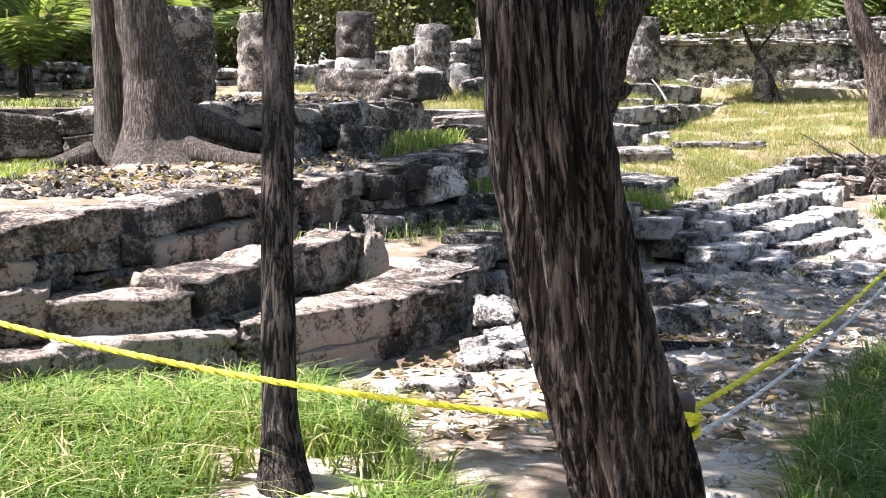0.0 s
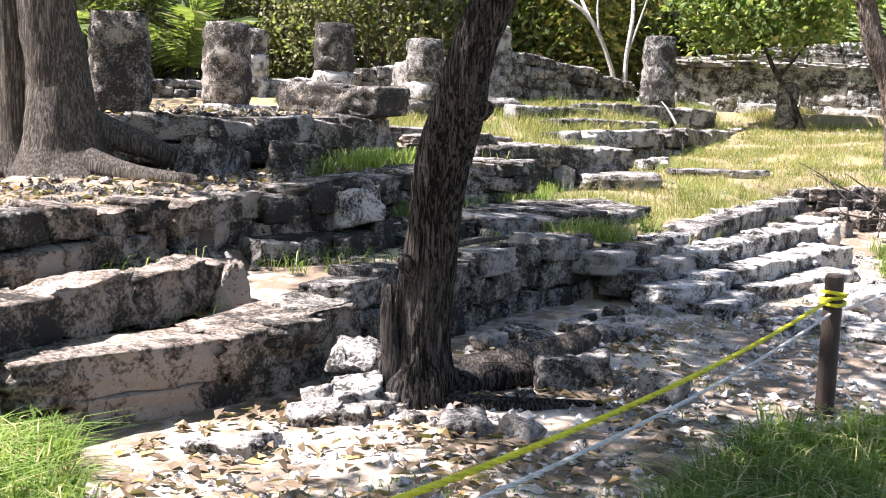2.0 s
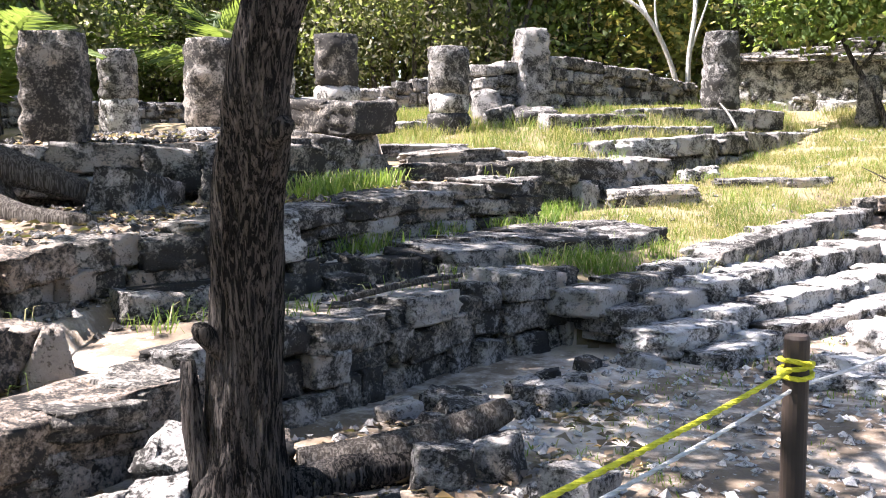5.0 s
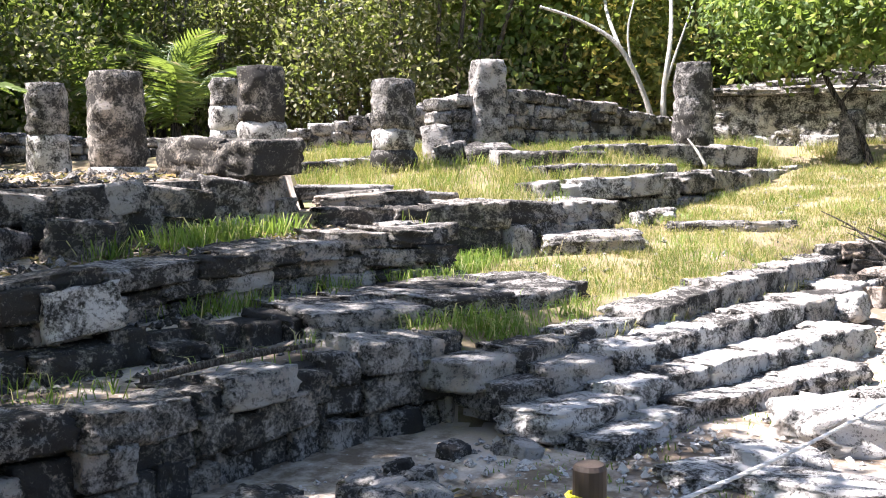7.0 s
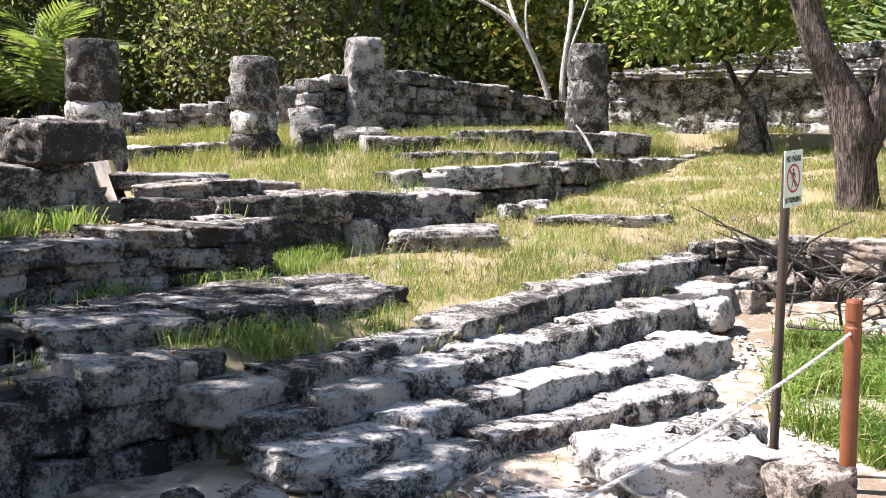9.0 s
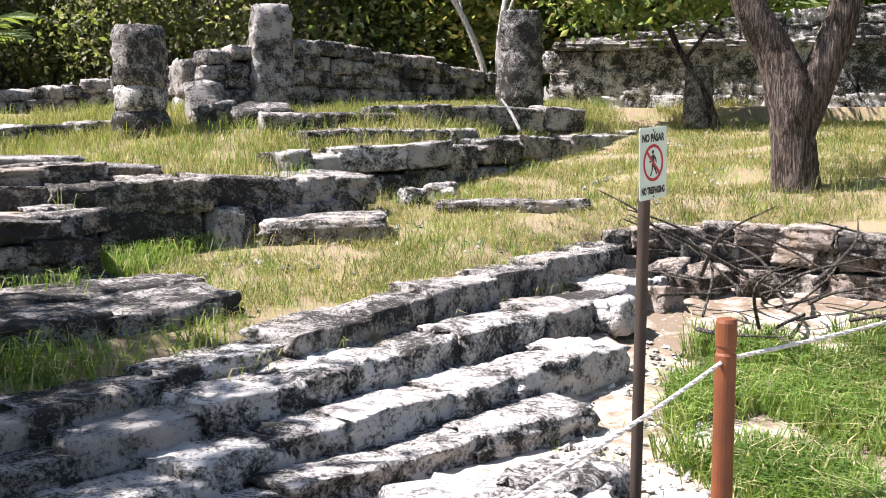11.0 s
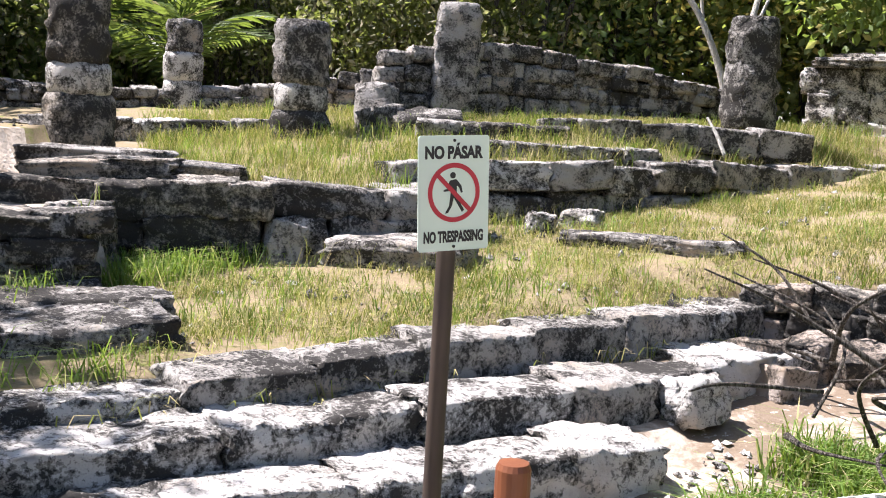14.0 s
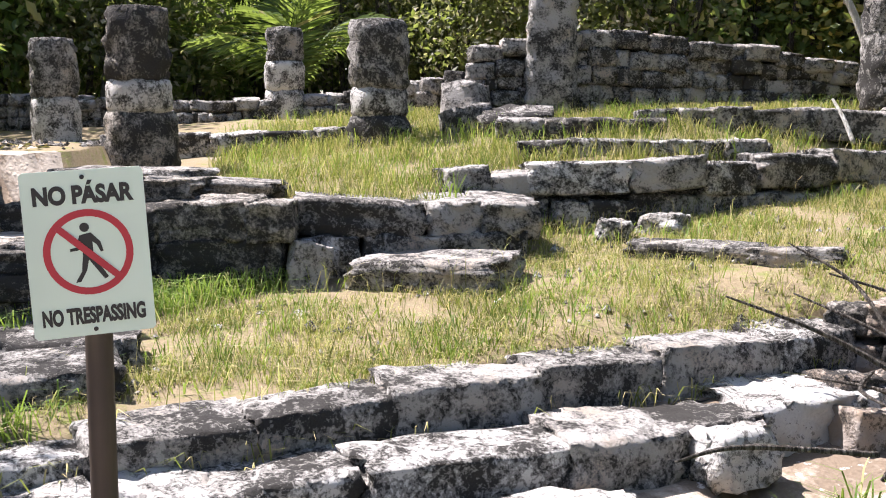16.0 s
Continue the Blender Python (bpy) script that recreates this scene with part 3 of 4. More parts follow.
rock(1.85, 7.75, (0.3, 0.3, 0.26), "grey stone beside the fallen log", BLOCKS)
rock(2.30, 7.45, (0.40, 0.26, 0.22), "grey stone on the path", BLOCKS)
rock(5.40, 10.62, (0.36, 0.32, 0.34), "tan stone at the foot of the posts", BLOCKS_WARM)
rock(5.35, 14.62, (0.34, 0.28, 0.26), "white stone on the steps", z=0.33)
rock(-1.55, 11.0, (0.8, 0.45, 0.42), "grey fallen block under the tree", BLOCKS)
rock(-0.85, 11.4, (0.5, 0.5, 0.4), "dark fallen block under the tree", BLOCKS_DARK)
rock(0.2, 15.2, (0.5, 0.4, 0.25), "dark fallen stone on the platform", BLOCKS_DARK)
rock(4.80, 10.95, (0.95, 0.75, 0.34), "big sunlit white boulder on the path", sink=0.25, turn=20, tilt=5)
rock(4.98, 11.25, (0.6, 0.42, 0.36), "sunlit white boulder behind a larger one", sink=0.25, turn=60, tilt=5)
rock(4.15, 10.25, (0.55, 0.4, 0.18), "low bleached stone in the path", tilt=5)
rock(4.30, 9.75, (0.8, 0.45, 0.14), "low bleached stone slab in the path", tilt=4)
rock(3.75, 9.95, (0.5, 0.35, 0.12), "low bleached stone slab in the path", tilt=4)
rock(0.45, 15.15, (1.15, 0.6, 0.16), "long flat dark slab on the crest", BLOCKS_DARK, 0.1, 1.34, 28, tilt=3)
rock(-0.05, 15.55, (1.25, 0.6, 0.15), "long flat grey slab on the crest", BLOCKS, 0.1, 1.42, 24, tilt=3)
rock(0.75, 15.75, (1.0, 0.6, 0.14), "flat pale slab on the crest", BLOCKS, 0.1, 1.36, 32, tilt=3)
rock(1.05, 19.75, (0.75, 0.5, 0.5), "broken grey rubble at the foot of the upright slab", RUBBLE, 0.25, 1.65, 30)
rock(0.55, 19.55, (0.5, 0.4, 0.55), "broken grey rubble at the foot of the upright slab", RUBBLE, 0.25, 1.65, 70)
rock(0.30, 19.9, (0.45, 0.4, 0.75), "broken grey rubble at the foot of the upright slab", RUBBLE, 0.25, 1.75, 10)
rock(-0.05, 9.85, (0.5, 0.3, 0.3), "pale block in the terrace wall", BLOCKS_PALE, 0.1, 0.8)
for k in range(26):
    a, r = rnd.uniform(0, 6.28), abs(rnd.gauss(0, 0.75))
    s = rnd.uniform(0.07, 0.2)
    rock(0.55 + r * math.cos(a) * 0.9 + 0.1, 7.2 + r * math.sin(a) * 0.8 - 0.2, (s * 1.3, s, s * 0.7), "small broken limestone among leaf litter", RUBBLE if k % 3 else ROCKS)
for k in range(34):
    t = rnd.random()
    s = rnd.uniform(0.06, 0.2)
    rock(1.0 + 1.5 * t + rnd.uniform(0, 0.5), 8.6 + 2.2 * t + rnd.uniform(-0.5, 0.0), (s * 1.3, s, s * 0.8), "small fallen limestone piece at the wall foot", RUBBLE)


# ---- trees ----
def trunk_mesh(name, pts, material, furrow=0.1, segs=36, ring=0.05, seed=0.0, ridges=9.0):
    """A tapered, furrowed stem. pts: x, y, z, radius."""
    p = [Vector(q[:3]) for q in pts]
    verts, faces, count = [], [], 0
    centre = []
    for k in range(len(pts) - 1):
        a, b = p[k], p[k + 1]
        prev, nxt = p[max(0, k - 1)], p[min(len(p) - 1, k + 2)]
        n = max(2, int((b - a).length / ring))
        for i in range(n + (k == len(pts) - 2)):
            f = i / n
            t1, t2 = (b - prev) * 0.5, (nxt - a) * 0.5
            f2, f3 = f * f, f * f * f
            q = a * (2 * f3 - 3 * f2 + 1) + t1 * (f3 - 2 * f2 + f) + b * (-2 * f3 + 3 * f2) + t2 * (f3 - f2)
            centre.append((q, pts[k][3] + (pts[k + 1][3] - pts[k][3]) * f))
    for k, (q, r) in enumerate(centre):
        d = (centre[min(k + 1, len(centre) - 1)][0] - centre[max(k - 1, 0)][0]).normalized()
        u = d.cross(Vector((0.3, 1, 0.1))).normalized()
        v = d.cross(u)
        for i in range(segs):
            a = 2 * math.pi * i / segs
            o = Vector((math.cos(a), math.sin(a), 0))
            lump = noise.noise(Vector((o.x * 1.1 + seed, o.y * 1.1, q.z * 1.6))) * 0.12
            f = noise.noise(Vector((o.x * ridges * 0.35 + seed, o.y * ridges * 0.35, q.z * 2.2 + seed)))
            f2 = noise.noise(Vector((o.x * ridges * 0.9, o.y * ridges * 0.9 + seed, q.z * 5)))
            rr = r * (1 + lump + furrow * (1 - 2.4 * abs(f)) + furrow * 0.7 * (0.5 - 1.6 * abs(f2)))
            verts.append(q + u * (rr * o.x) + v * (rr * o.y))
    for k in range(len(centre) - 1):
        for i in range(segs):
            b, j = k * segs, (i + 1) % segs
            faces.append((b + i, b + j, b + segs + j, b + segs + i))
    faces.append(tuple(range(segs))[::-1])
    faces.append(tuple(range(len(verts) - segs, len(verts))))
    return mesh_of(name, verts, faces, material, True)


def leaf_cloud(name, blobs, count, size, material, seed, droop=0.3):
    """Many small folded leaves, gathered on twigs within uneven blobs. blobs: x, y, z, radius, flatness."""
    g = np.random.default_rng(seed)
    vol = np.array([b[3] ** 2.2 for b in blobs])
    pick = g.choice(len(blobs), count // 7, p=vol / vol.sum())
    b = np.array(blobs)[pick]
    way = g.normal(size=(len(pick), 3))
    way /= np.linalg.norm(way, axis=1)[:, None]
    rad = b[:, 3] * (0.45 + 0.62 * g.random(len(pick)) ** 0.6)
    twig = b[:, :3] + way * rad[:, None] * np.stack((np.ones(len(pick)), np.ones(len(pick)), b[:, 4]), 1)
    c = np.repeat(twig, 7, 0) + g.normal(size=(len(pick) * 7, 3)) * size * 1.5
    n = len(c)
    d = g.normal(size=(n, 3)) + np.array([0, 0, -droop])
    d /= np.linalg.norm(d, axis=1)[:, None]
    s = np.cross(d, g.normal(size=(n, 3)))
    s /= np.linalg.norm(s, axis=1)[:, None]
    up = np.cross(d, s)
    ln = size * g.uniform(0.6, 1.35, (n, 1))
    v = np.stack((c - d * ln * 0.5, c + s * ln * 0.27 + up * ln * 0.06, c + d * ln * 0.5, c - s * ln * 0.27 + up * ln * 0.06), 1).reshape(-1, 3)
    return mesh_of(name, v.tolist(), [(4 * k, 4 * k + 1, 4 * k + 2, 4 * k + 3) for k in range(n)], material)


def tree(label, stem, material, limbs=(), blobs=(), leaves=0, leaf=0.1, leaf_material=None, furrow=0.1, segs=36, ring=0.05, seed=1.0, ridges=9.0, roots=()):
    x, y, z = stem[0][:3]
    ob = anchor("tree", x, y, z, label, "tree")
    under(new("trunk", trunk_mesh("trunk", stem, material, furrow, segs, ring, seed, ridges)), ob)
    for k, l in enumerate(limbs):
        under(new("limb", trunk_mesh("limb", l, material, furrow * 0.7, 14, 0.12, seed + k, ridges)), ob)
    for k, l in enumerate(roots):
        under(new("root", trunk_mesh("root", l, material, furrow * 0.7, 12, 0.07, seed + k + 3, ridges)), ob)
    if blobs:
        under(new("crown", leaf_cloud("crown", blobs, leaves, leaf, leaf_material or LEAF_GREEN, int(seed * 10))), ob)
    return ob


tree("leaning tree with deeply furrowed dark bark",
     [(0.53, 2.36, 0.18, 0.19), (0.50, 2.32, 0.5, 0.14), (0.435, 2.26, 0.84, 0.127), (0.267, 2.18, 1.40, 0.11), (0.177, 2.15, 1.91, 0.098), (0.08, 2.3, 2.8, 0.094), (0.0, 2.9, 4.5, 0.1), (0.1, 3.2, 6.2, 0.07)], BARK,
     limbs=[[(0.0, 2.9, 4.4, 0.07), (-0.7, 3.3, 5.4, 0.05), (-1.3, 3.8, 6.4, 0.03)], [(0.0, 2.9, 4.6, 0.07), (0.7, 3.6, 5.6, 0.05), (1.2, 4.2, 6.6, 0.03)]],
     blobs=[(-1.0, 3.6, 6.6, 1.1, 0.6), (1.0, 4.0, 6.9, 1.2, 0.6), (0.1, 3.4, 7.4, 1.2, 0.6)], leaves=5200, leaf=0.16, furrow=0.16, segs=120, ring=0.018, seed=1.3, ridges=24)
tree("thin straight tree with dark smooth bark",
     [(-0.56, 3.74, 0.20, 0.14), (-0.575, 3.77, 0.38, 0.085), (-0.59, 3.79, 0.62, 0.062), (-0.6, 3.86, 1.15, 0.058), (-0.61, 3.99, 2.06, 0.056), (-0.65, 4.2, 4.0, 0.05), (-0.6, 4.4, 6.0, 0.03)], BARK,
     # unseen leaf blobs, spread beyond the stem to cast dappled shade on the path
     blobs=[(-0.8, 4.5, 6.2, 1.0, 0.7), (-0.2, 5.0, 6.8, 0.9, 0.7), (-1.9, 3.4, 6.4, 1.1, 0.5), (-2.2, 2.6, 6.6, 1.0, 0.5), (-1.4, 4.2, 6.8, 1.0, 0.5), (-2.6, 4.6, 6.5, 1.1, 0.5), (-1.7, 5.4, 6.6, 1.0, 0.5), (-3.1, 3.5, 6.6, 1.0, 0.5), (-2.4, 6.1, 6.6, 0.8, 0.5)], leaves=12500, leaf=0.15, furrow=0.05, segs=30, seed=2.1)
tree("curved tree with rough brown bark and knots on the path",
     [(0.74, 7.12, -0.02, 0.27), (0.76, 7.11, 0.15, 0.225), (0.79, 7.10, 0.45, 0.165), (0.85, 7.05, 0.98, 0.145), (0.90, 6.95, 1.45, 0.14), (0.98, 6.85, 1.75, 0.135), (1.05, 6.75, 2.05, 0.12), (1.25, 6.7, 2.7, 0.11), (1.5, 6.9, 4.2, 0.09), (1.5, 7.4, 5.8, 0.05)], BARK,
     limbs=[[(1.02, 6.80, 1.72, 0.06), (1.12, 6.74, 1.76, 0.05), (1.16, 6.72, 1.80, 0.03)],
            [(0.77, 6.98, 0.78, 0.05), (0.70, 6.88, 0.90, 0.045), (0.69, 6.86, 0.93, 0.02)],
            [(0.68, 7.0, 0.1, 0.08), (0.62, 6.95, 0.45, 0.05), (0.60, 6.96, 0.75, 0.03)],
            [(1.5, 6.9, 4.1, 0.07), (2.3, 7.6, 5.2, 0.04), (2.8, 8.4, 6.0, 0.02)], [(1.4, 6.8, 3.9, 0.07), (0.6, 7.6, 5.0, 0.04), (0.0, 8.4, 5.8, 0.02)]],
     # crown out of view; blobs sit where their shadows fall on the path
     blobs=[(1.4, 7.6, 6.2, 1.2, 0.6), (0.2, 6.6, 6.3, 1.1, 0.5), (-0.2, 8.2, 6.2, 1.0, 0.5), (-1.0, 9.4, 6.3, 1.0, 0.5), (1.2, 6.2, 6.6, 1.1, 0.5)],
     leaves=4300, leaf=0.17, furrow=0.11, segs=56, ring=0.03, seed=3.7, ridges=12,
     roots=[[(0.85, 7.2, 0.06, 0.10), (1.3, 7.5, 0.12, 0.09), (1.75, 7.7, 0.10, 0.06)], [(0.9, 7.0, 0.03, 0.07), (1.35, 7.0, 0.05, 0.05), (1.9, 7.2, 0.02, 0.03)], [(0.6, 7.0, 0.04, 0.08), (0.45, 6.8, 0.03, 0.05), (0.3, 6.7, 0.0, 0.03)]])
tree("big old tree with twin grey fluted trunks on the terrace",
     [(-2.72, 10.3, 1.0, 0.55), (-2.74, 10.32, 1.3, 0.36), (-2.8, 10.35, 1.9, 0.27), (-2.95, 10.4, 2.8, 0.25), (-3.2, 10.6, 4.5, 0.22), (-3.2, 11.0, 6.5, 0.14)], BARK_GREY,
     limbs=[[(-3.15, 10.35, 1.0, 0.30), (-3.17, 10.35, 1.4, 0.18), (-3.2, 10.35, 2.2, 0.155), (-3.3, 10.4, 4.0, 0.14), (-3.8, 10.8, 6.0, 0.07)],
            [(-3.2, 10.6, 4.4, 0.14), (-2.4, 9.8, 5.6, 0.09), (-1.6, 9.2, 6.4, 0.05)], [(-3.2, 10.8, 5.0, 0.12), (-3.5, 9.8, 6.2, 0.07), (-3.6, 9.0, 6.8, 0.04)]],
     # unseen crown, shifted forward so it shades the front, middle and upper tiers
     blobs=[(-2.0, 9.0, 6.6, 1.4, 0.5), (-1.2, 9.8, 6.6, 1.3, 0.5), (-3.6, 9.4, 7.0, 1.5, 0.5), (-3.3, 10.8, 7.4, 1.5, 0.5), (-2.2, 7.7, 6.9, 1.2, 0.5), (-4.6, 11.2, 6.8, 1.4, 0.5), (-2.0, 11.2, 7.0, 1.2, 0.5)],
     leaves=8000, leaf=0.19, leaf_material=LEAF_DARK, furrow=0.07, segs=44, ring=0.06, seed=4.4, ridges=6,
     roots=[[(-2.4, 10.1, 1.2, 0.14), (-1.9, 9.9, 1.12, 0.09), (-1.3, 9.75, 1.1, 0.05)], [(-2.5, 10.4, 1.5, 0.16), (-2.1, 10.6, 1.35, 0.12), (-1.8, 10.8, 1.2, 0.08)], [(-3.3, 10.1, 1.15, 0.13), (-3.6, 9.9, 1.05, 0.08), (-3.9, 9.8, 1.0, 0.05)]])
tree("forked brown tree with peeling bark behind the turf",
     [(7.22, 17.5, 0.85, 0.30), (7.2, 17.5, 1.2, 0.22), (7.16, 17.5, 1.7, 0.21), (7.13, 17.5, 2.05, 0.24), (6.96, 17.5, 2.5, 0.17), (6.62, 17.5, 3.2, 0.14), (6.3, 17.7, 4.8, 0.1)], BARK_BROWN,
     limbs=[[(7.2, 17.5, 1.7, 0.18), (7.36, 17.5, 2.2, 0.17), (7.6, 17.5, 2.9, 0.15), (7.8, 17.6, 4.4, 0.12)]],
     blobs=[(6.4, 17.9, 5.6, 1.3, 0.6), (7.8, 18.0, 5.6, 1.3, 0.6)], leaves=3500, leaf=0.17, furrow=0.10, segs=40, ring=0.05, seed=5.2, ridges=8)
tree("small leafy green tree leaning over the temple wall",
     [(7.1, 22.6, 1.6, 0.06), (6.9, 22.7, 2.2, 0.05), (6.5, 22.9, 2.9, 0.045), (6.2, 23.0, 3.6, 0.03)], BARK,
     limbs=[[(6.6, 22.85, 2.7, 0.03), (7.2, 22.9, 3.5, 0.02)], [(6.3, 23.0, 3.3, 0.03), (5.8, 23.2, 3.9, 0.02)]],
     blobs=[(6.1, 23.0, 3.75, 0.7, 0.6), (5.3, 23.2, 3.7, 0.5, 0.6), (6.9, 22.9, 3.9, 0.65, 0.6), (6.2, 23.1, 4.5, 0.9, 0.8), (7.4, 23.0, 4.5, 0.8, 0.8), (5.2, 23.2, 4.4, 0.7, 0.7)], leaves=7500, leaf=0.15, leaf_material=LEAF_GREEN, furrow=0.05, segs=16, ring=0.1, seed=6.1)
tree("slender pale tree with white forked trunks",
     [(3.75, 24.5, 1.9, 0.065), (3.72, 24.5, 3.0, 0.05), (3.85, 24.8, 4.2, 0.04), (3.85, 26.3, 6.0, 0.03)], BARK_WHITE,
     limbs=[[(3.62, 24.45, 1.9, 0.06), (3.40, 24.45, 2.9, 0.05), (2.9, 24.4, 3.9, 0.042), (2.2, 24.4, 4.4, 0.03), (1.4, 24.4, 4.7, 0.03)], [(2.9, 24.4, 3.9, 0.04), (2.6, 25.4, 4.8, 0.03), (2.6, 26.2, 5.6, 0.02)], [(3.72, 24.5, 3.1, 0.03), (3.95, 24.6, 3.8, 0.022), (4.25, 25.0, 4.7, 0.012)], [(3.15, 24.42, 3.4, 0.028), (3.05, 24.5, 4.2, 0.02), (3.2, 24.9, 5.0, 0.012)]],
     blobs=[(2.4, 26.2, 5.6, 0.8, 0.7), (3.9, 26.6, 6.0, 0.9, 0.7), (2.8, 26.1, 4.9, 0.6, 0.8)], leaves=2600, leaf=0.13, leaf_material=LEAF_YELLOW, furrow=0.04, segs=16, ring=0.15, seed=7.3)


# ---- woods behind ----
def bush_mesh(name, seed, material, leaf, count):
    g = random.Random(seed)
    blobs = [(g.uniform(-1.3, 1.3), g.uniform(-0.9, 0.9), 0.5 + 3.3 * g.random(), g.uniform(0.5, 0.95), 0.85) for _ in range(15)]
    return leaf_cloud(name, blobs, count, leaf, material, seed)


def stems_mesh(seed):
    g = random.Random(seed)
    parts = []
    for k in range(5):
        a = g.uniform(-0.6, 0.6)
        parts.append([(a, g.uniform(-0.3, 0.3), -0.2, 0.05), (a * 1.4, 0, 1.5, 0.04), (a * 2.2 + g.uniform(-0.3, 0.3), 0, 3.6, 0.015)])
    verts, faces = [], []
    for p in parts:
        me = trunk_mesh("stem", p, BARK_GREY, 0.05, 8, 0.3, seed)
        off = len(verts)
        verts += [v.co.copy() for v in me.vertices]
        faces += [tuple(i + off for i in f.vertices) for f in me.polygons]
        bpy.data.meshes.remove(me)
    return mesh_of("stem", verts, faces, BARK_GREY, True)


def bush(kind, seed):
    name, mat, leaf, count, label = kind
    ob = anchor("bush", 0, 0, 0, label, "bush", "bushes behind the ruin")
    piece("stem", stems_mesh(seed), ob)
    piece("crown", bush_mesh("crown", seed, mat, leaf, count), ob)
    return ob


KIND_DARK = ("dark", LEAF_DARK, 0.11, 7500, "dense dark olive bush behind the ruin")
KIND_GREEN = ("green", LEAF_GREEN, 0.17, 6000, "bright green broad-leaved bush behind the ruin")
KIND_YELLOW = ("yellow", LEAF_YELLOW, 0.15, 6000, "yellowing leafy bush behind the ruin")
models = {k[0]: [bush(k, s), bush(k, s + 5)] for k, s in ((KIND_DARK, 31), (KIND_GREEN, 52), (KIND_YELLOW, 73))}
used = set()


def plant(kind, x, y, scale, turn):
    src = models[kind][rnd.randrange(2)]
    m = pose(x, y, float(ground(x, y)) - 0.05, 0, 0, turn)
    if src.name in used:
        ob = copy_thing(src, m)
    else:
        ob = src
        used.add(src.name)
        ob.matrix_basis = m
    ob.scale = (scale * rnd.uniform(0.9, 1.15), scale, scale * rnd.uniform(0.9, 1.2))


ROW = "green green green dark dark dark dark dark green yellow yellow dark yellow green green dark".split()
for k, kind in enumerate(ROW):
    plant(kind, -13.0 + 1.75 * k + rnd.uniform(-0.4, 0.4), 26.2 + (1.8 if k > 7 else 0) + rnd.uniform(-0.3, 0.5), rnd.uniform(1.0, 1.25), rnd.uniform(-30, 30))
ROW = "green dark green dark dark dark dark dark yellow green dark green yellow green green".split()
for k, kind in enumerate(ROW):
    plant(kind, -16 + 2.3 * k + rnd.uniform(-0.5, 0.5), 30.2 + rnd.uniform(-0.6, 0.6), rnd.uniform(1.5, 1.9), rnd.uniform(0, 360))
for k in range(12):
    plant("dark" if k % 3 else "green", -22 + 4.2 * k, 34.0 + rnd.uniform(-1, 1), 2.4, rnd.uniform(0, 360))
for k in range(7):
    plant("green" if k % 2 else "dark", -9.5 - 1.2 * (k % 2), 7 + 2.6 * k, rnd.uniform(1.1, 1.4), rnd.uniform(0, 360))
for k in range(6):
    plant("green" if k % 2 else "yellow", 14.5 + rnd.uniform(-0.5, 0.5), 13 + 2.6 * k, rnd.uniform(1.1, 1.4), rnd.uniform(0, 360))
for k in range(8):
    plant("dark" if k % 2 else "green", -12 + 4 * k, -9 + rnd.uniform(-1, 1), 1.5, rnd.uniform(0, 360))


for k in range(9):
    plant("green" if k % 3 else "dark", -11.5 - 1.6 * (k % 3), 16.5 + 1.5 * k, rnd.uniform(1.2, 1.6), rnd.uniform(0, 360))


def frond_mesh(seed, length):
    g = random.Random(seed)
    verts, faces = [], []
    n = 26
    for k in range(n):
        f = k / (n - 1)
        c = Vector((length * (f - 0.12 * f * f), 0, length * (0.75 * f - 0.75 * f * f)))
        for side in (-1, 1):
            ll = length * 0.34 * math.sin(math.pi * min(1, 0.12 + 0.88 * f)) ** 0.6 * g.uniform(0.8, 1.1)
            tip = c + Vector((ll * 0.55, side * ll * 0.75, -ll * g.uniform(0.2, 0.5)))
            b = len(verts)
            w = 0.03
            verts += [c + Vector((-w, 0, 0)), c + Vector((w, 0, 0.01)), c.lerp(tip, 0.6) + Vector((w, 0, 0.03)), tip, c.lerp(tip, 0.6) + Vector((-w, 0, 0.02))]
            faces.append((b, b + 1, b + 2, b + 3, b + 4))
    for k in range(10):
        f, h = k / 10, (k + 1) / 10
        a, c = (Vector((length * (q - 0.12 * q * q), 0, length * (1.0 * q - 0.95 * q * q))) for q in (f, h))
        b, w = len(verts), 0.022 * (1.1 - f)
        verts += [a + Vector((0, -w, 0)), a + Vector((0, w, 0)), a + Vector((0, 0, -w)), c + Vector((0, -w, 0)), c + Vector((0, w, 0)), c + Vector((0, 0, -w))]
        faces += [(b, b + 1, b + 4, b + 3), (b + 1, b + 2, b + 5, b + 4), (b + 2, b, b + 3, b + 5)]
    return mesh_of("frond", verts, faces, LEAF_PALM)


def palm(x, y, size, label):
    z = float(ground(x, y))
    ob = anchor("palm", x, y, z, label, "palm")
    under(new("trunk", trunk_mesh("trunk", [(x, y, z - 0.1, 0.12), (x, y, z + 0.5 * size, 0.09)], BARK, 0.1, 14, 0.1, x)), ob)
    fronds = [frond_mesh(k, size * 1.9) for k in range(3)]
    for k in range(10):
        f = piece("frond", fronds[k % 3], ob)
        f.location = (0, 0, 0.5 * size)
        f.rotation_euler = (rnd.uniform(-0.3, 0.3), radians(-38 + rnd.uniform(-30, 25)), radians(k * 360 / 10 * 3 + rnd.uniform(-15, 15)))


palm(-5.6, 23.4, 1.15, "young palm with long arching green fronds")
palm(-8.2, 23.6, 1.2, "young palm with long arching green fronds")
palm(-6.5, 16.8, 1.0, "low palm with bright arching fronds")
palm(8.2, 27.2, 2.2, "palm with drooping fronds behind the temple wall")


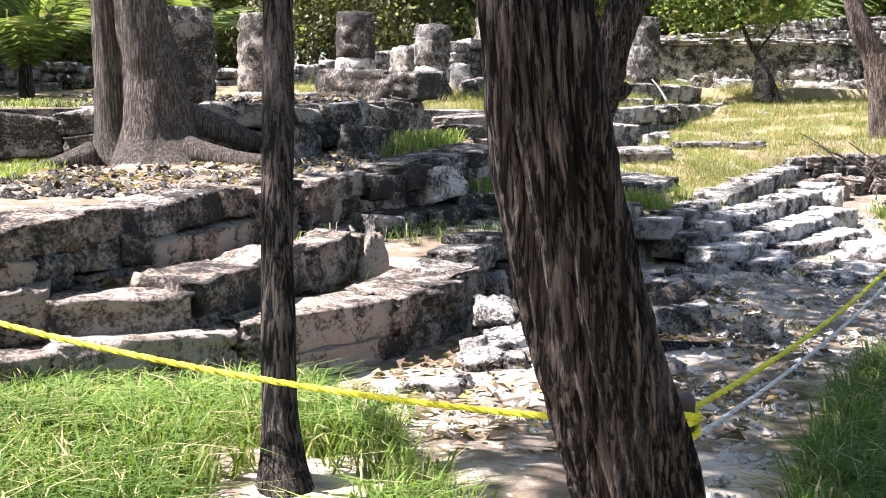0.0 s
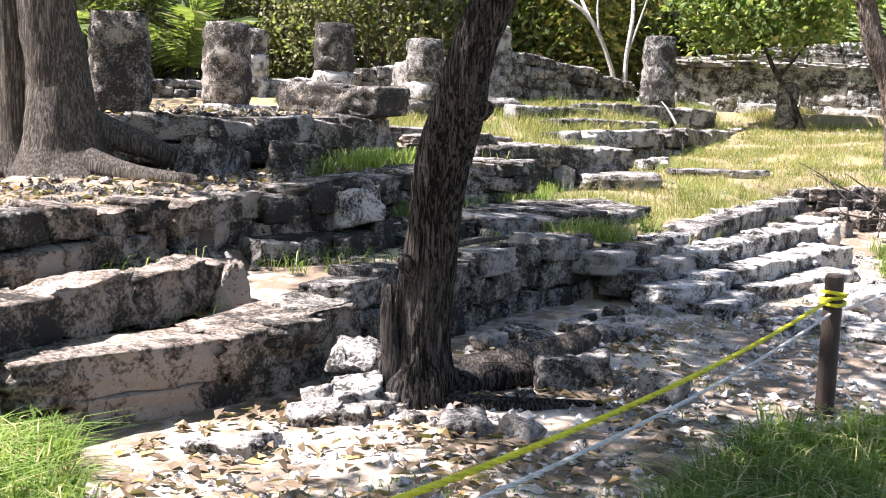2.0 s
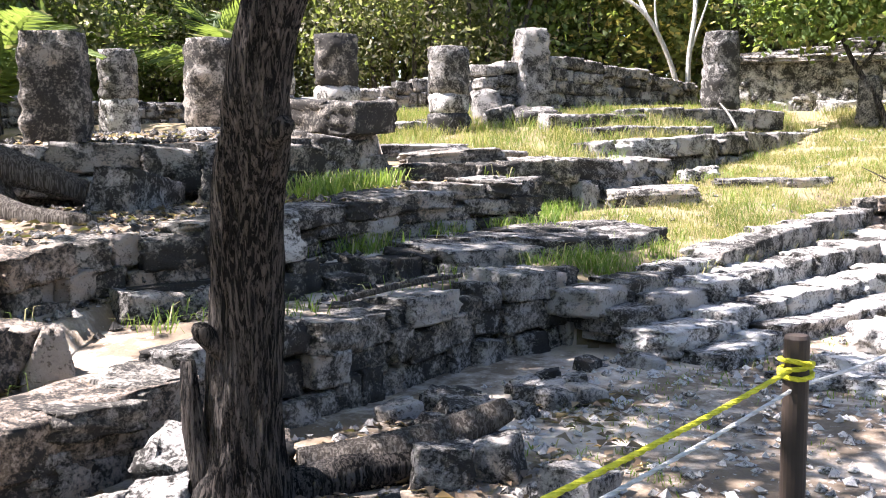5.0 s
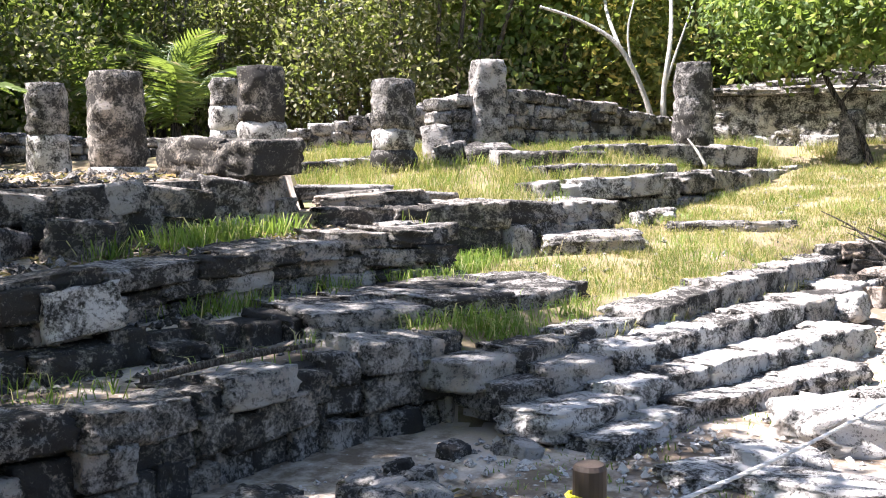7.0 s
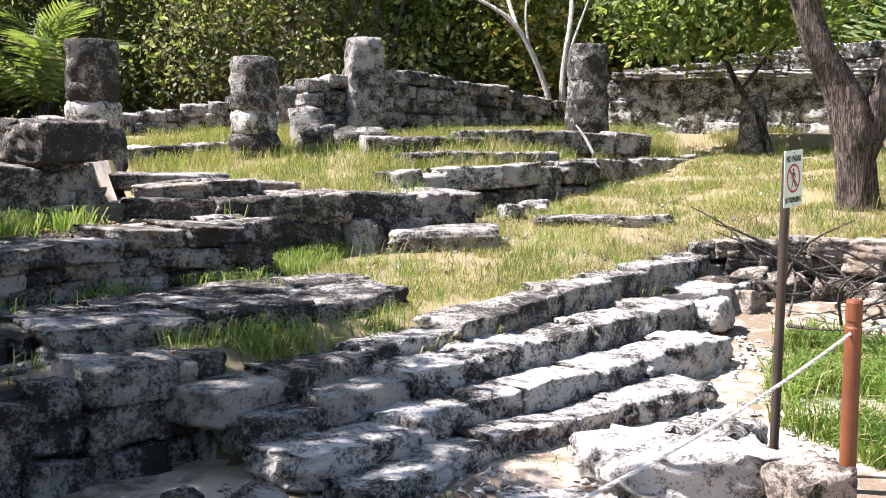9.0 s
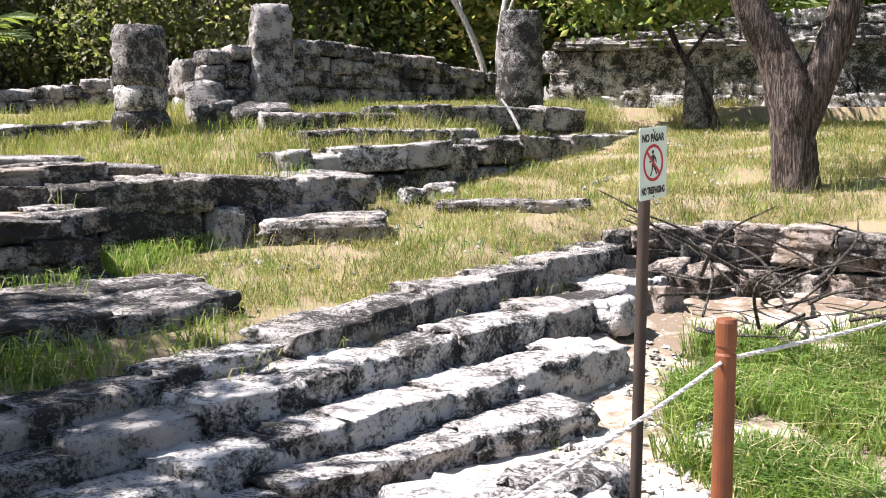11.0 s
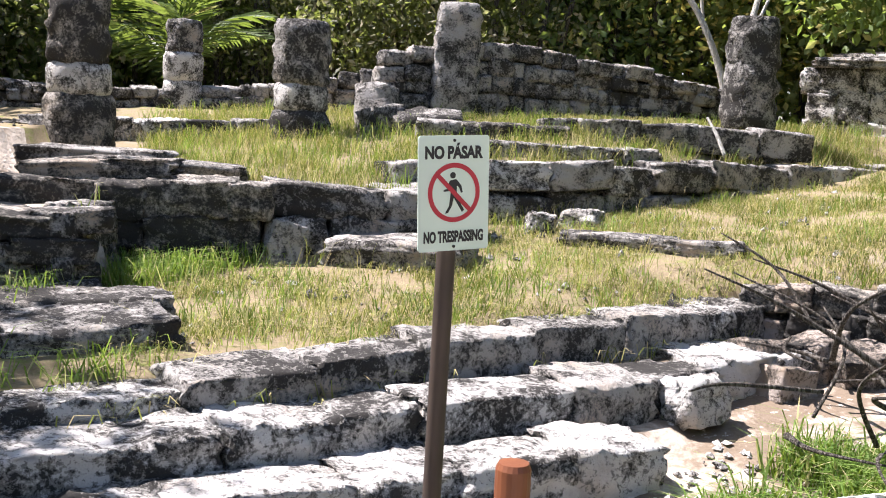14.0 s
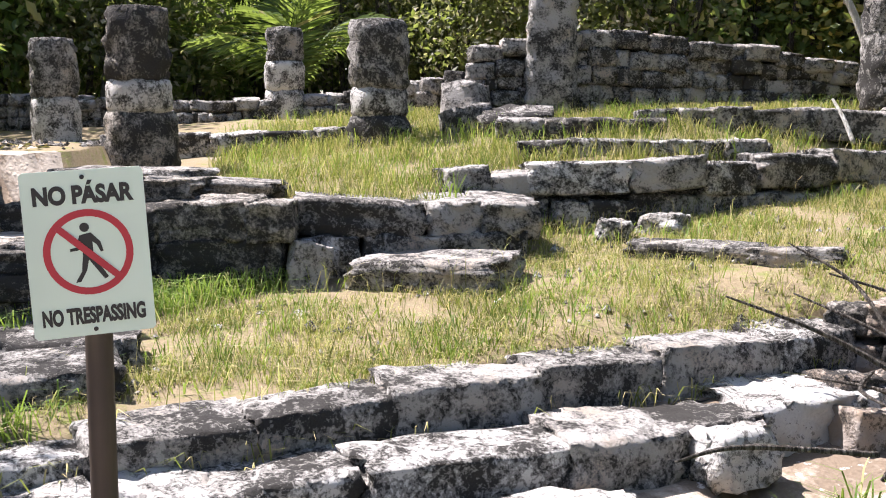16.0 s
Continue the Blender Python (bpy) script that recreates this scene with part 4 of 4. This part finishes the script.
# ---- rope fence and sign ----
def post(x, y, foot, top, radius, material, label):
    ob = anchor("rope_post", x, y, foot, label, "post", "rope fence posts")
    prof = [(radius * 1.0, -0.25), (radius * 1.0, top - foot - 0.15), (radius * 0.88, top - foot - 0.14), (radius * 0.88, top - foot - 0.12), (radius, top - foot - 0.11), (radius, top - foot - 0.015), (radius * 0.86, top - foot)]
    n, verts, faces = 20, [], []
    for r, z in prof:
        for i in range(n):
            a = 2 * math.pi * i / n
            rr = r * (1 + 0.03 * noise.noise((math.cos(a) * 2, math.sin(a) * 2, x + z * 2)))
            verts.append((rr * math.cos(a), rr * math.sin(a), z))
    for k in range(len(prof) - 1):
        for i in range(n):
            faces.append((k * n + i, k * n + (i + 1) % n, k * n + n + (i + 1) % n, k * n + n + i))
    faces.append(tuple(range(len(verts) - n, len(verts))))
    piece("shaft", mesh_of("shaft", verts, faces, material), ob)
    return ob


def rope_mesh(pts, radius, material, twist=26.0):
    """A three-strand laid rope along points."""
    n, verts, faces, run = 9, [], [], 0.0
    p = [Vector(q) for q in pts]
    for k, q in enumerate(p):
        d = (p[min(k + 1, len(p) - 1)] - p[max(k - 1, 0)]).normalized()
        u = d.cross(Vector((0, 0, 1)))
        u = u.normalized() if u.length > 0.01 else Vector((1, 0, 0))
        v = d.cross(u)
        run += (q - p[k - 1]).length if k else 0
        for i in range(n):
            a = 2 * math.pi * i / n + run * twist
            r = radius * (1.0 if i % 3 else 0.72)
            verts.append(q + u * r * math.cos(a) + v * r * math.sin(a))
    for k in range(len(p) - 1):
        for i in range(n):
            faces.append((k * n + i, k * n + (i + 1) % n, k * n + n + (i + 1) % n, k * n + n + i))
    return mesh_of("strand", verts, faces, material)


def sagging(a, b, sag, step=0.025):
    a, b = Vector(a), Vector(b)
    n = max(4, int((b - a).length / step))
    return [a.lerp(b, k / n) - Vector((0, 0, sag * 4 * (k / n) * (1 - k / n))) for k in range(n + 1)]


def rope(a, b, sag, radius, material, label, coils=()):
    pts = sagging(a, b, sag)
    ob = anchor("rope", *pts[0], label, "rope", "fence ropes")
    under(new("strand", rope_mesh(pts, radius, material)), ob)
    for x, y, z, r in coils:
        for k in range(3):
            ring = [Vector((x + r * math.cos(t / 8 * math.pi), y + r * math.sin(t / 8 * math.pi), z + (k - 1) * radius * 2.2 + 0.012 * math.sin(t / 8 * math.pi + k * 2))) for t in range(17)]
            under(new("coil", rope_mesh(ring, radius, material)), ob)


post(0.74, 3.2, 0.1, 0.80, 0.05, POST_DARK, "dark wooden rope post with yellow rope coiled on it")
post(3.22, 7.24, 0.0, 0.88, 0.055, POST_DARK, "dark brown wooden rope post with yellow rope coils")
post(5.66, 10.95, 0.0, 1.07, 0.044, POST_WOOD, "red-brown varnished wooden rope post with a groove")
post(8.6, 13.9, 0.2, 1.2, 0.058, POST_WOOD, "red-brown varnished wooden rope post beside the turf")
rope((-2.4, 4.22, 0.97), (0.74, 3.2, 0.70), 0.10, 0.012, ROPE_YELLOW, "yellow twisted plastic rope of the fence")
rope((0.74, 3.2, 0.73), (3.22, 7.24, 0.74), 0.08, 0.012, ROPE_YELLOW, "yellow twisted plastic rope of the fence", [(0.74, 3.2, 0.72, 0.062), (3.22, 7.24, 0.74, 0.068)])
rope((0.74, 3.2, 0.63), (3.22, 7.24, 0.65), 0.08, 0.009, ROPE_WHITE, "thin greyish white rope of the fence")
rope((3.22, 7.24, 0.65), (5.66, 10.95, 0.90), 0.12, 0.009, ROPE_WHITE, "thin greyish white rope of the fence")
rope((5.66, 10.95, 0.90), (8.6, 13.9, 1.05), 0.05, 0.010, ROPE_WHITE, "thin greyish white rope of the fence")


def flat(name, outline, material, parent, depth=0.0008, z=0.0, holes=None):
    """A thin shape from an outline in the sign's plane, standing z proud of its face."""
    n = len(outline)
    if holes:
        verts = [(x, y, z + depth) for x, y in outline] + [(x, y, z + depth) for x, y in holes] + [(x, y, z) for x, y in outline] + [(x, y, z) for x, y in holes]
        faces = []
        for i in range(n):
            j = (i + 1) % n
            faces += [(i, j, n + j, n + i), (2 * n + j, 2 * n + i, 3 * n + i, 3 * n + j), (2 * n + i, 2 * n + j, j, i), (n + i, n + j, 3 * n + j, 3 * n + i)]
    else:
        verts = [(x, y, z + depth) for x, y in outline] + [(x, y, z) for x, y in outline]
        faces = [tuple(range(n)), tuple(range(2 * n - 1, n - 1, -1))] + [(n + i, n + (i + 1) % n, (i + 1) % n, i) for i in range(n)]
    return piece(name, mesh_of(name, verts, faces, material), parent)


def circle(cx, cy, r, n=40):
    return [(cx + r * math.cos(2 * math.pi * i / n), cy + r * math.sin(2 * math.pi * i / n)) for i in range(n)]


def bar(ax, ay, bx, by, w):
    d = Vector((bx - ax, by - ay)).normalized() * w / 2
    return [(ax + d.y, ay - d.x), (bx + d.y, by - d.x), (bx - d.y, by + d.x), (ax - d.y, ay + d.x)]


def writing(text, y, wide, tall, parent):
    cu = bpy.data.curves.new("writing", "FONT")
    cu.body, cu.align_x, cu.extrude, cu.offset = text, "CENTER", 0.0004, 0.05
    tmp = new("writing", cu)
    bpy.context.view_layer.update()
    me = bpy.data.meshes.new_from_object(tmp)
    bpy.data.objects.remove(tmp)
    xs, ys = [v.co.x for v in me.vertices], [v.co.y for v in me.vertices]
    for v in me.vertices:
        v.co = ((v.co.x - (min(xs) + max(xs)) / 2) / (max(xs) - min(xs)) * wide, y + (v.co.y - min(ys)) / (max(ys) - min(ys)) * tall, v.co.z * 0 + 0.0035 + (0.0006 if v.co.z > 0 else 0))
    me.materials.clear()
    me.materials.append(SIGN_BLACK)
    piece("lettering", me, parent)


def no_entry_sign():
    ob = anchor("warning_sign", 5.338, 11.172, 0.0, "white NO PÁSAR / NO TRESPASSING sign on a dark post", "sign")
    m = pose(0, 0, 0, 0, 1.0, 0)
    p = new("post")
    n, verts, faces = 16, [], []
    for k, z in enumerate((-0.3, 0.4, 1.0, 1.82)):
        for i in range(n):
            a = 2 * math.pi * i / n
            verts.append((0.026 * math.cos(a) - 0.02, 0.026 * math.sin(a) + 0.03, z))
    for k in range(3):
        for i in range(n):
            faces.append((k * n + i, k * n + (i + 1) % n, k * n + n + (i + 1) % n, k * n + n + i))
    bpy.data.objects.remove(p)
    piece("post", mesh_of("post", verts, faces, POST_DARK, True), ob)
    board = new("panel")
    board.parent = ob
    w, h, c = 0.1075, 0.153, 0.006
    outline = [(-w + c, -h), (w - c, -h), (w, -h + c), (w, h - c), (w - c, h), (-w + c, h), (-w, h - c), (-w, -h + c)]
    bpy.data.objects.remove(board)
    board = flat("panel", outline, SIGN_FACE, ob, 0.003)
    flat("ring", circle(0, 0.002, 0.079), SIGN_RED, board, 0.0006, 0.0034, circle(0, 0.002, 0.066))
    flat("figure_head", circle(-0.004, 0.048, 0.0085, 18), SIGN_BLACK, board, 0.0006, 0.0034)
    flat("figure", [(-0.014, 0.034), (0.006, 0.038), (0.022, 0.020), (0.026, 0.002), (0.021, 0.001), (0.015, 0.015), (0.008, 0.021), (0.008, -0.004), (0.022, -0.030), (0.031, -0.046), (0.024, -0.050), (0.011, -0.030),
                    (-0.001, -0.012), (-0.006, -0.032), (-0.018, -0.052), (-0.027, -0.053), (-0.024, -0.047), (-0.015, -0.033), (-0.011, -0.004), (-0.010, 0.014), (-0.018, 0.006), (-0.032, 0.005), (-0.032, 0.010), (-0.021, 0.012)], SIGN_BLACK, board, 0.0006, 0.0034)
    flat("slash", bar(-0.050, 0.049, 0.051, -0.048, 0.0125), SIGN_RED, board, 0.0006, 0.0044)
    for y in (0.140, -0.142):
        flat("screw", circle(0, y, 0.0042, 14), SIGN_BLACK, board, 0.002, 0.003)
    writing("NO PÁSAR", 0.091, 0.176, 0.043, board)
    writing("NO TRESPASSING", -0.131, 0.182, 0.032, board)
    board.matrix_basis = pose(0, 0, 1.695, 90, 0, 54.5) @ pose(0, 0, 0.01, 0, 0, 3.2)
    ob.rotation_euler = (0, radians(0.6), 0)


no_entry_sign()


# ---- dead wood ----
def branch(label, pts, material, furrow=0.1, name="branch"):
    ob = new(name, trunk_mesh(name, pts, material, furrow, 12, 0.06, pts[0][0]))
    return tagged(ob, label, "branch", "dead wood")


branch("grey fallen log lying by the tree", [(0.95, 7.42, 0.12, 0.10), (1.3, 7.58, 0.14, 0.115), (1.62, 7.8, 0.2, 0.10), (1.9, 8.0, 0.30, 0.06)], BARK_GREY, 0.2, name="log")
branch("dead stick across the low wall", [(0.7, 9.2, 0.66, 0.02), (1.0, 9.9, 0.67, 0.025), (1.3, 10.4, 0.66, 0.012)], BARK_GREY)
branch("pale dead stick leaning in grass", [(4.30, 20.60, 1.69, 0.022), (4.17, 20.70, 1.93, 0.02), (4.03, 20.80, 2.12, 0.012)], BARK_WHITE)
for k in range(44):
    x, y = rnd.uniform(5.7, 8.2), rnd.uniform(14.0, 16.2)
    a, l = rnd.uniform(0, 6.28), rnd.uniform(0.5, 1.3)
    z0, up = float(ground(x, y)) + rnd.uniform(0.03, 0.45), rnd.uniform(-0.1, 0.6)
    branch("bare grey branch in a brush heap", [(x, y, z0, rnd.uniform(0.008, 0.022)), (x + l * 0.5 * math.cos(a), y + l * 0.4 * math.sin(a), z0 + up * 0.6, 0.01), (x + l * math.cos(a + 0.3), y + l * 0.7 * math.sin(a + 0.3), z0 + up, 0.004)], BARK_GREY)


# ---- grass and litter ----
def blades(name, label, xy, height, width, material, category="grass", lean=0.95):
    g = np.random.default_rng(len(xy))
    n = len(xy)
    z = ground(xy[:, 0], xy[:, 1])
    root = np.column_stack((xy, z - 0.01))
    a = g.uniform(0, 2 * np.pi, n)
    side = np.column_stack((np.cos(a), np.sin(a), np.zeros(n)))
    fall = np.column_stack((-np.sin(a), np.cos(a), np.zeros(n))) * g.uniform(-1, 1, (n, 1)) + side * g.uniform(-0.7, 0.7, (n, 1))
    h = (height * g.uniform(0.35, 1.2, n) ** 1.3)[:, None]
    w = (width * g.uniform(0.6, 1.2, n))[:, None]
    up = np.array([0, 0, 1.0])
    mid = root + up * h * 0.55 + fall * h * lean * 0.3
    tip = root + up * h * (1 - 0.35 * lean) + fall * h * lean
    v = np.stack((root - side * w, root + side * w, mid + side * w * 0.8, mid - side * w * 0.8, tip), 1).reshape(-1, 3)
    faces = []
    for k in range(n):
        b = 5 * k
        faces += [(b, b + 1, b + 2, b + 3), (b + 3, b + 2, b + 4)]
    ob = new(name, mesh_of(name, v.tolist(), faces, material))
    return tagged(ob, label, category, kind="stuff")


def strewn(ring, count, clump=0.0, seed=1, keep=0.0):
    """Points within a ring, thinned by a patchy noise, gathered in clumps."""
    g = np.random.default_rng(seed)
    r = np.array(ring)
    lo, hi = r.min(0), r.max(0)
    p = g.uniform(lo, hi, (count * 4, 2))
    p = p[inside(p[:, 0], p[:, 1], ring)]
    f = np.array([noise.noise((q[0] * 1.4, q[1] * 1.4, seed)) + 0.6 * noise.noise((q[0] * 4, q[1] * 4, seed)) for q in p])
    p = p[f + g.uniform(-0.25, 0.25, len(p)) > keep][:count]
    if clump:
        p = np.repeat(p, 5, 0) + g.normal(size=(len(p) * 5, 2)) * clump
    return p


TERRACE = [(2.8, 12.6), (4.0, 14.15), (5.4, 16.6), (9, 16.3), (12, 16), (12, 24), (6.4, 23.2), (3.5, 18.2), (2.9, 16.7), (2.2, 15.4), (1.85, 14.3)]
HIGH = [(1.9, 15.9), (2.8, 16.8), (3.5, 18.7), (6, 23.2), (8, 24.5), (4.7, 25), (3.6, 23.4), (1.5, 20.6), (-0.5, 21.4), (-3.0, 20.0), (-2.2, 18.4), (-0.6, 17.0), (0.3, 16.2)]
blades("grass_terrace", "short sunburnt yellow-green grass on the terrace", strewn(TERRACE, 24000, 0.05, 3, -0.12), 0.11, 0.003, GRASS_DRY, lean=1.35)
blades("grass_terrace_stalks", "thin dry seed stalks on the terrace", strewn(TERRACE, 900, 0.12, 6, 0.0), 0.34, 0.0022, GRASS_DRY, lean=0.8)
blades("grass_terrace_tufts", "taller green tufts on the terrace", strewn(TERRACE, 3000, 0.07, 5, 0.16), 0.2, 0.004, GRASS, lean=1.35)
blades("grass_high", "tall dry grass between the columns", strewn(HIGH, 10000, 0.06, 8, -0.05), 0.24, 0.0035, GRASS_DRY, lean=1.2)
blades("grass_high_tufts", "fresh yellow-green tufts between the columns", strewn(HIGH, 1800, 0.07, 9, 0.12), 0.34, 0.004, GRASS, lean=1.15)
fore = strewn([(-3.2, 4.6), (-0.9, 5.9), (-0.25, 4.6), (0.1, 3.2), (-0.3, 2.0), (-1.5, 2.2)], 4500, 0.03, 13, 0.0)
fore = fore[np.hypot(fore[:, 0] + 0.53, fore[:, 1] - 3.55) > 0.34]
blades("grass_fore", "bright long grass in the foreground", fore, 0.28, 0.0055, GRASS, lean=1.25)
blades("grass_path", "lush green grass beside the path", strewn([(0.9, 2.5), (1.35, 3.8), (1.85, 5.0), (2.7, 6.5), (3.3, 6.6), (4.2, 6.8), (3.0, 2.5), (1.8, 1.0)], 6000, 0.035, 17, -0.1), 0.32, 0.006, GRASS, lean=1.2)
blades("grass_flank", "lush green grass by the fence", strewn([(5.5, 12.3), (5.9, 14.6), (8.5, 14.8), (9.5, 12), (6.6, 10.4), (6.0, 11.3)], 6000, 0.035, 19, 0.0), 0.30, 0.006, GRASS, lean=1.2)
blades("grass_path_thin", "thin low grass on the sandy path", strewn([(1.4, 6.5), (2.6, 10.4), (5.2, 13), (5.8, 11.8), (3.2, 7.8), (1.4, 4.8), (0.2, 4.8)], 1400, 0.05, 23, 0.15), 0.07, 0.004, GRASS)
blades("grass_tiers", "green weeds on the shaded tiers", strewn([(0.0, 10.3), (1.2, 12.3), (1.9, 13.0), (1.5, 13.8), (0.7, 12.5), (-0.1, 10.6)], 420, 0.06, 29, 0.05), 0.26, 0.005, GRASS, lean=1.25)
blades("grass_platform", "green weeds under the platform", strewn([(-0.9, 11.5), (-0.4, 13.2), (0.2, 13.6), (0.0, 12.0), (-0.5, 10.9)], 260, 0.07, 31, 0.0), 0.32, 0.006, GRASS, lean=1.25)
blades("grass_corner", "tall weeds in the corner below the crest wall", strewn([(1.5, 13.9), (2.0, 15.3), (1.5, 15.0), (1.0, 14.7)], 320, 0.08, 35, -0.2), 0.28, 0.0045, GRASS, lean=1.25)
blades("grass_step_foot", "dry weeds in the joints above the top step", strewn([(2.6, 11.4), (3.2, 12.2), (4.2, 13.8), (5.4, 16.0), (5.3, 16.3), (4.0, 14.2), (3.0, 12.6)], 360, 0.06, 36, -0.1), 0.2, 0.004, GRASS_DRY, lean=1.3)
blades("grass_ledge", "green weeds along the ledge", strewn([(1.6, 11.2), (2.7, 12.7), (3.0, 12.7), (2.2, 11.3)], 260, 0.07, 37, 0.0), 0.24, 0.005, GRASS, lean=1.25)
blades("grass_shade", "thin grass under the big tree", strewn([(-7, 6), (-3.5, 7), (-3.4, 9.6), (-4, 12), (-7, 12)], 1800, 0.05, 41, 0.0), 0.14, 0.005, GRASS)


def litter(name, label, pts, size, seed):
    g = np.random.default_rng(seed)
    n = len(pts)
    z = ground(pts[:, 0], pts[:, 1]) + g.uniform(0.01, 0.03, n)
    a = g.uniform(0, 2 * np.pi, n)
    l = size * g.uniform(0.4, 1.3, n)
    d = np.column_stack((np.cos(a), np.sin(a), g.uniform(-0.3, 0.3, n))) * l[:, None]
    s = np.column_stack((-np.sin(a), np.cos(a), g.uniform(-0.4, 0.4, n))) * l[:, None] * 0.4
    c = np.column_stack((pts, z))
    lift = np.array([0, 0, 1.0]) * (l * g.uniform(0.0, 0.3, n))[:, None]
    v = np.stack((c - d * 0.5, c + s * 0.6 - d * 0.1 + lift, c + d * 0.5, c - s * 0.6 + d * 0.1 + lift), 1).reshape(-1, 3)
    ob = new(name, mesh_of(name, v.tolist(), [(4 * k, 4 * k + 1, 4 * k + 2, 4 * k + 3) for k in range(n)], LITTER))
    return tagged(ob, label, "litter", kind="stuff")


litter("leaf_litter", "dry brown and tan fallen leaves", strewn([(-0.6, 4.2), (-0.6, 5.8), (0.4, 7.8), (1.6, 9.0), (2.6, 9.6), (2.6, 6.5), (0.8, 4.0)], 1300, 0, 43, -0.1), 0.10, 1)
litter("leaf_litter_terrace", "dry leaves on the shaded terrace", strewn([(-4, 6.5), (-1.4, 8), (-0.4, 10), (0.9, 13.5), (0.2, 14.3), (-1, 11.5), (-4, 9.8)], 1700, 0, 47, -0.2), 0.09, 2)
litter("leaf_litter_slabs", "dry yellow leaves on the slabs", strewn([(-2.6, 5.3), (-0.8, 6.6), (-0.1, 7.6), (-0.6, 7.8), (-1.3, 6.6), (-2.6, 5.8)], 350, 0, 53, -0.3), 0.11, 3)
litter("leaf_litter_platform", "dry leaves on the platform", strewn([(-4, 11.3), (-1.2, 12.2), (-0.6, 14), (-1.5, 16), (-5, 15)], 900, 0, 59, -0.2), 0.09, 4)


def pebbles(name, label, pts, size, seed, material):
    """Many small angular stones on the earth."""
    g = np.random.default_rng(seed)
    base = np.array([(1, 0, 0), (0, 1, 0), (-1, 0, 0), (0, -1, 0), (0, 0, 0.8), (0, 0, -0.6)], float)
    z = ground(pts[:, 0], pts[:, 1])
    verts, faces = [], []
    tris = ((0, 1, 4), (1, 2, 4), (2, 3, 4), (3, 0, 4), (1, 0, 5), (2, 1, 5), (3, 2, 5), (0, 3, 5))
    for (x, y), h in zip(pts, z):
        s = size * g.uniform(0.3, 1.0) ** 2 + 0.008
        a = g.uniform(0, 6.28)
        turn = np.array([[math.cos(a), -math.sin(a), 0], [math.sin(a), math.cos(a), 0], [0, 0, 1]])
        v = (base * g.uniform(0.6, 1.3, (6, 3)) + g.normal(size=(6, 3)) * 0.15) @ turn * s + np.array([x, y, h + s * 0.3])
        b = len(verts)
        verts += v.tolist()
        faces += [tuple(b + i for i in t) for t in tris]
    return tagged(new(name, mesh_of(name, verts, faces, material)), label, "pebbles", kind="stuff")


PATH = [(-0.4, 4.6), (0.3, 7.6), (1.3, 9.2), (2.4, 10.6), (4.6, 11.6), (5.6, 14.6), (6.2, 13.5), (5.4, 9.8), (3.0, 6.6), (1.2, 3.6)]
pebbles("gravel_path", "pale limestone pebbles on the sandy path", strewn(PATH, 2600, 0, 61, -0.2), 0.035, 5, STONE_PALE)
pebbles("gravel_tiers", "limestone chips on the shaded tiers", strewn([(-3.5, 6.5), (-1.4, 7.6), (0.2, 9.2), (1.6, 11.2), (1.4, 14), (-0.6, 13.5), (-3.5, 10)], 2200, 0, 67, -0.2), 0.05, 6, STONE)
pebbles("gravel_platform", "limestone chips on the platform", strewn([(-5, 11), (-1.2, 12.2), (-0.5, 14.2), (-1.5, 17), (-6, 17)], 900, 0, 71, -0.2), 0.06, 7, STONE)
pebbles("gravel_terrace", "limestone chips in the turf", strewn(TERRACE, 700, 0, 73, 0.1), 0.04, 8, STONE_PALE)
blades("grass_front", "sparse weeds on the front wall", strewn([(-0.9, 6.6), (0.4, 8.6), (1.8, 11.0), (1.2, 11.2), (-0.4, 9.2), (-1.4, 7.6)], 260, 0.05, 79, 0.1), 0.2, 0.005, GRASS, lean=1.2)
for spot in ((5.55, 15.75, 0.4), (5.85, 16.0, 0.45), (5.75, 15.4, 0.3), (6.15, 15.9, 0.4), (6.6, 15.85, 0.35)):
    rock(spot[0], spot[1], (spot[2], spot[2] * 0.8, spot[2] * 0.8), "rough dark stone fallen from the flank wall", BLOCKS_WARM)
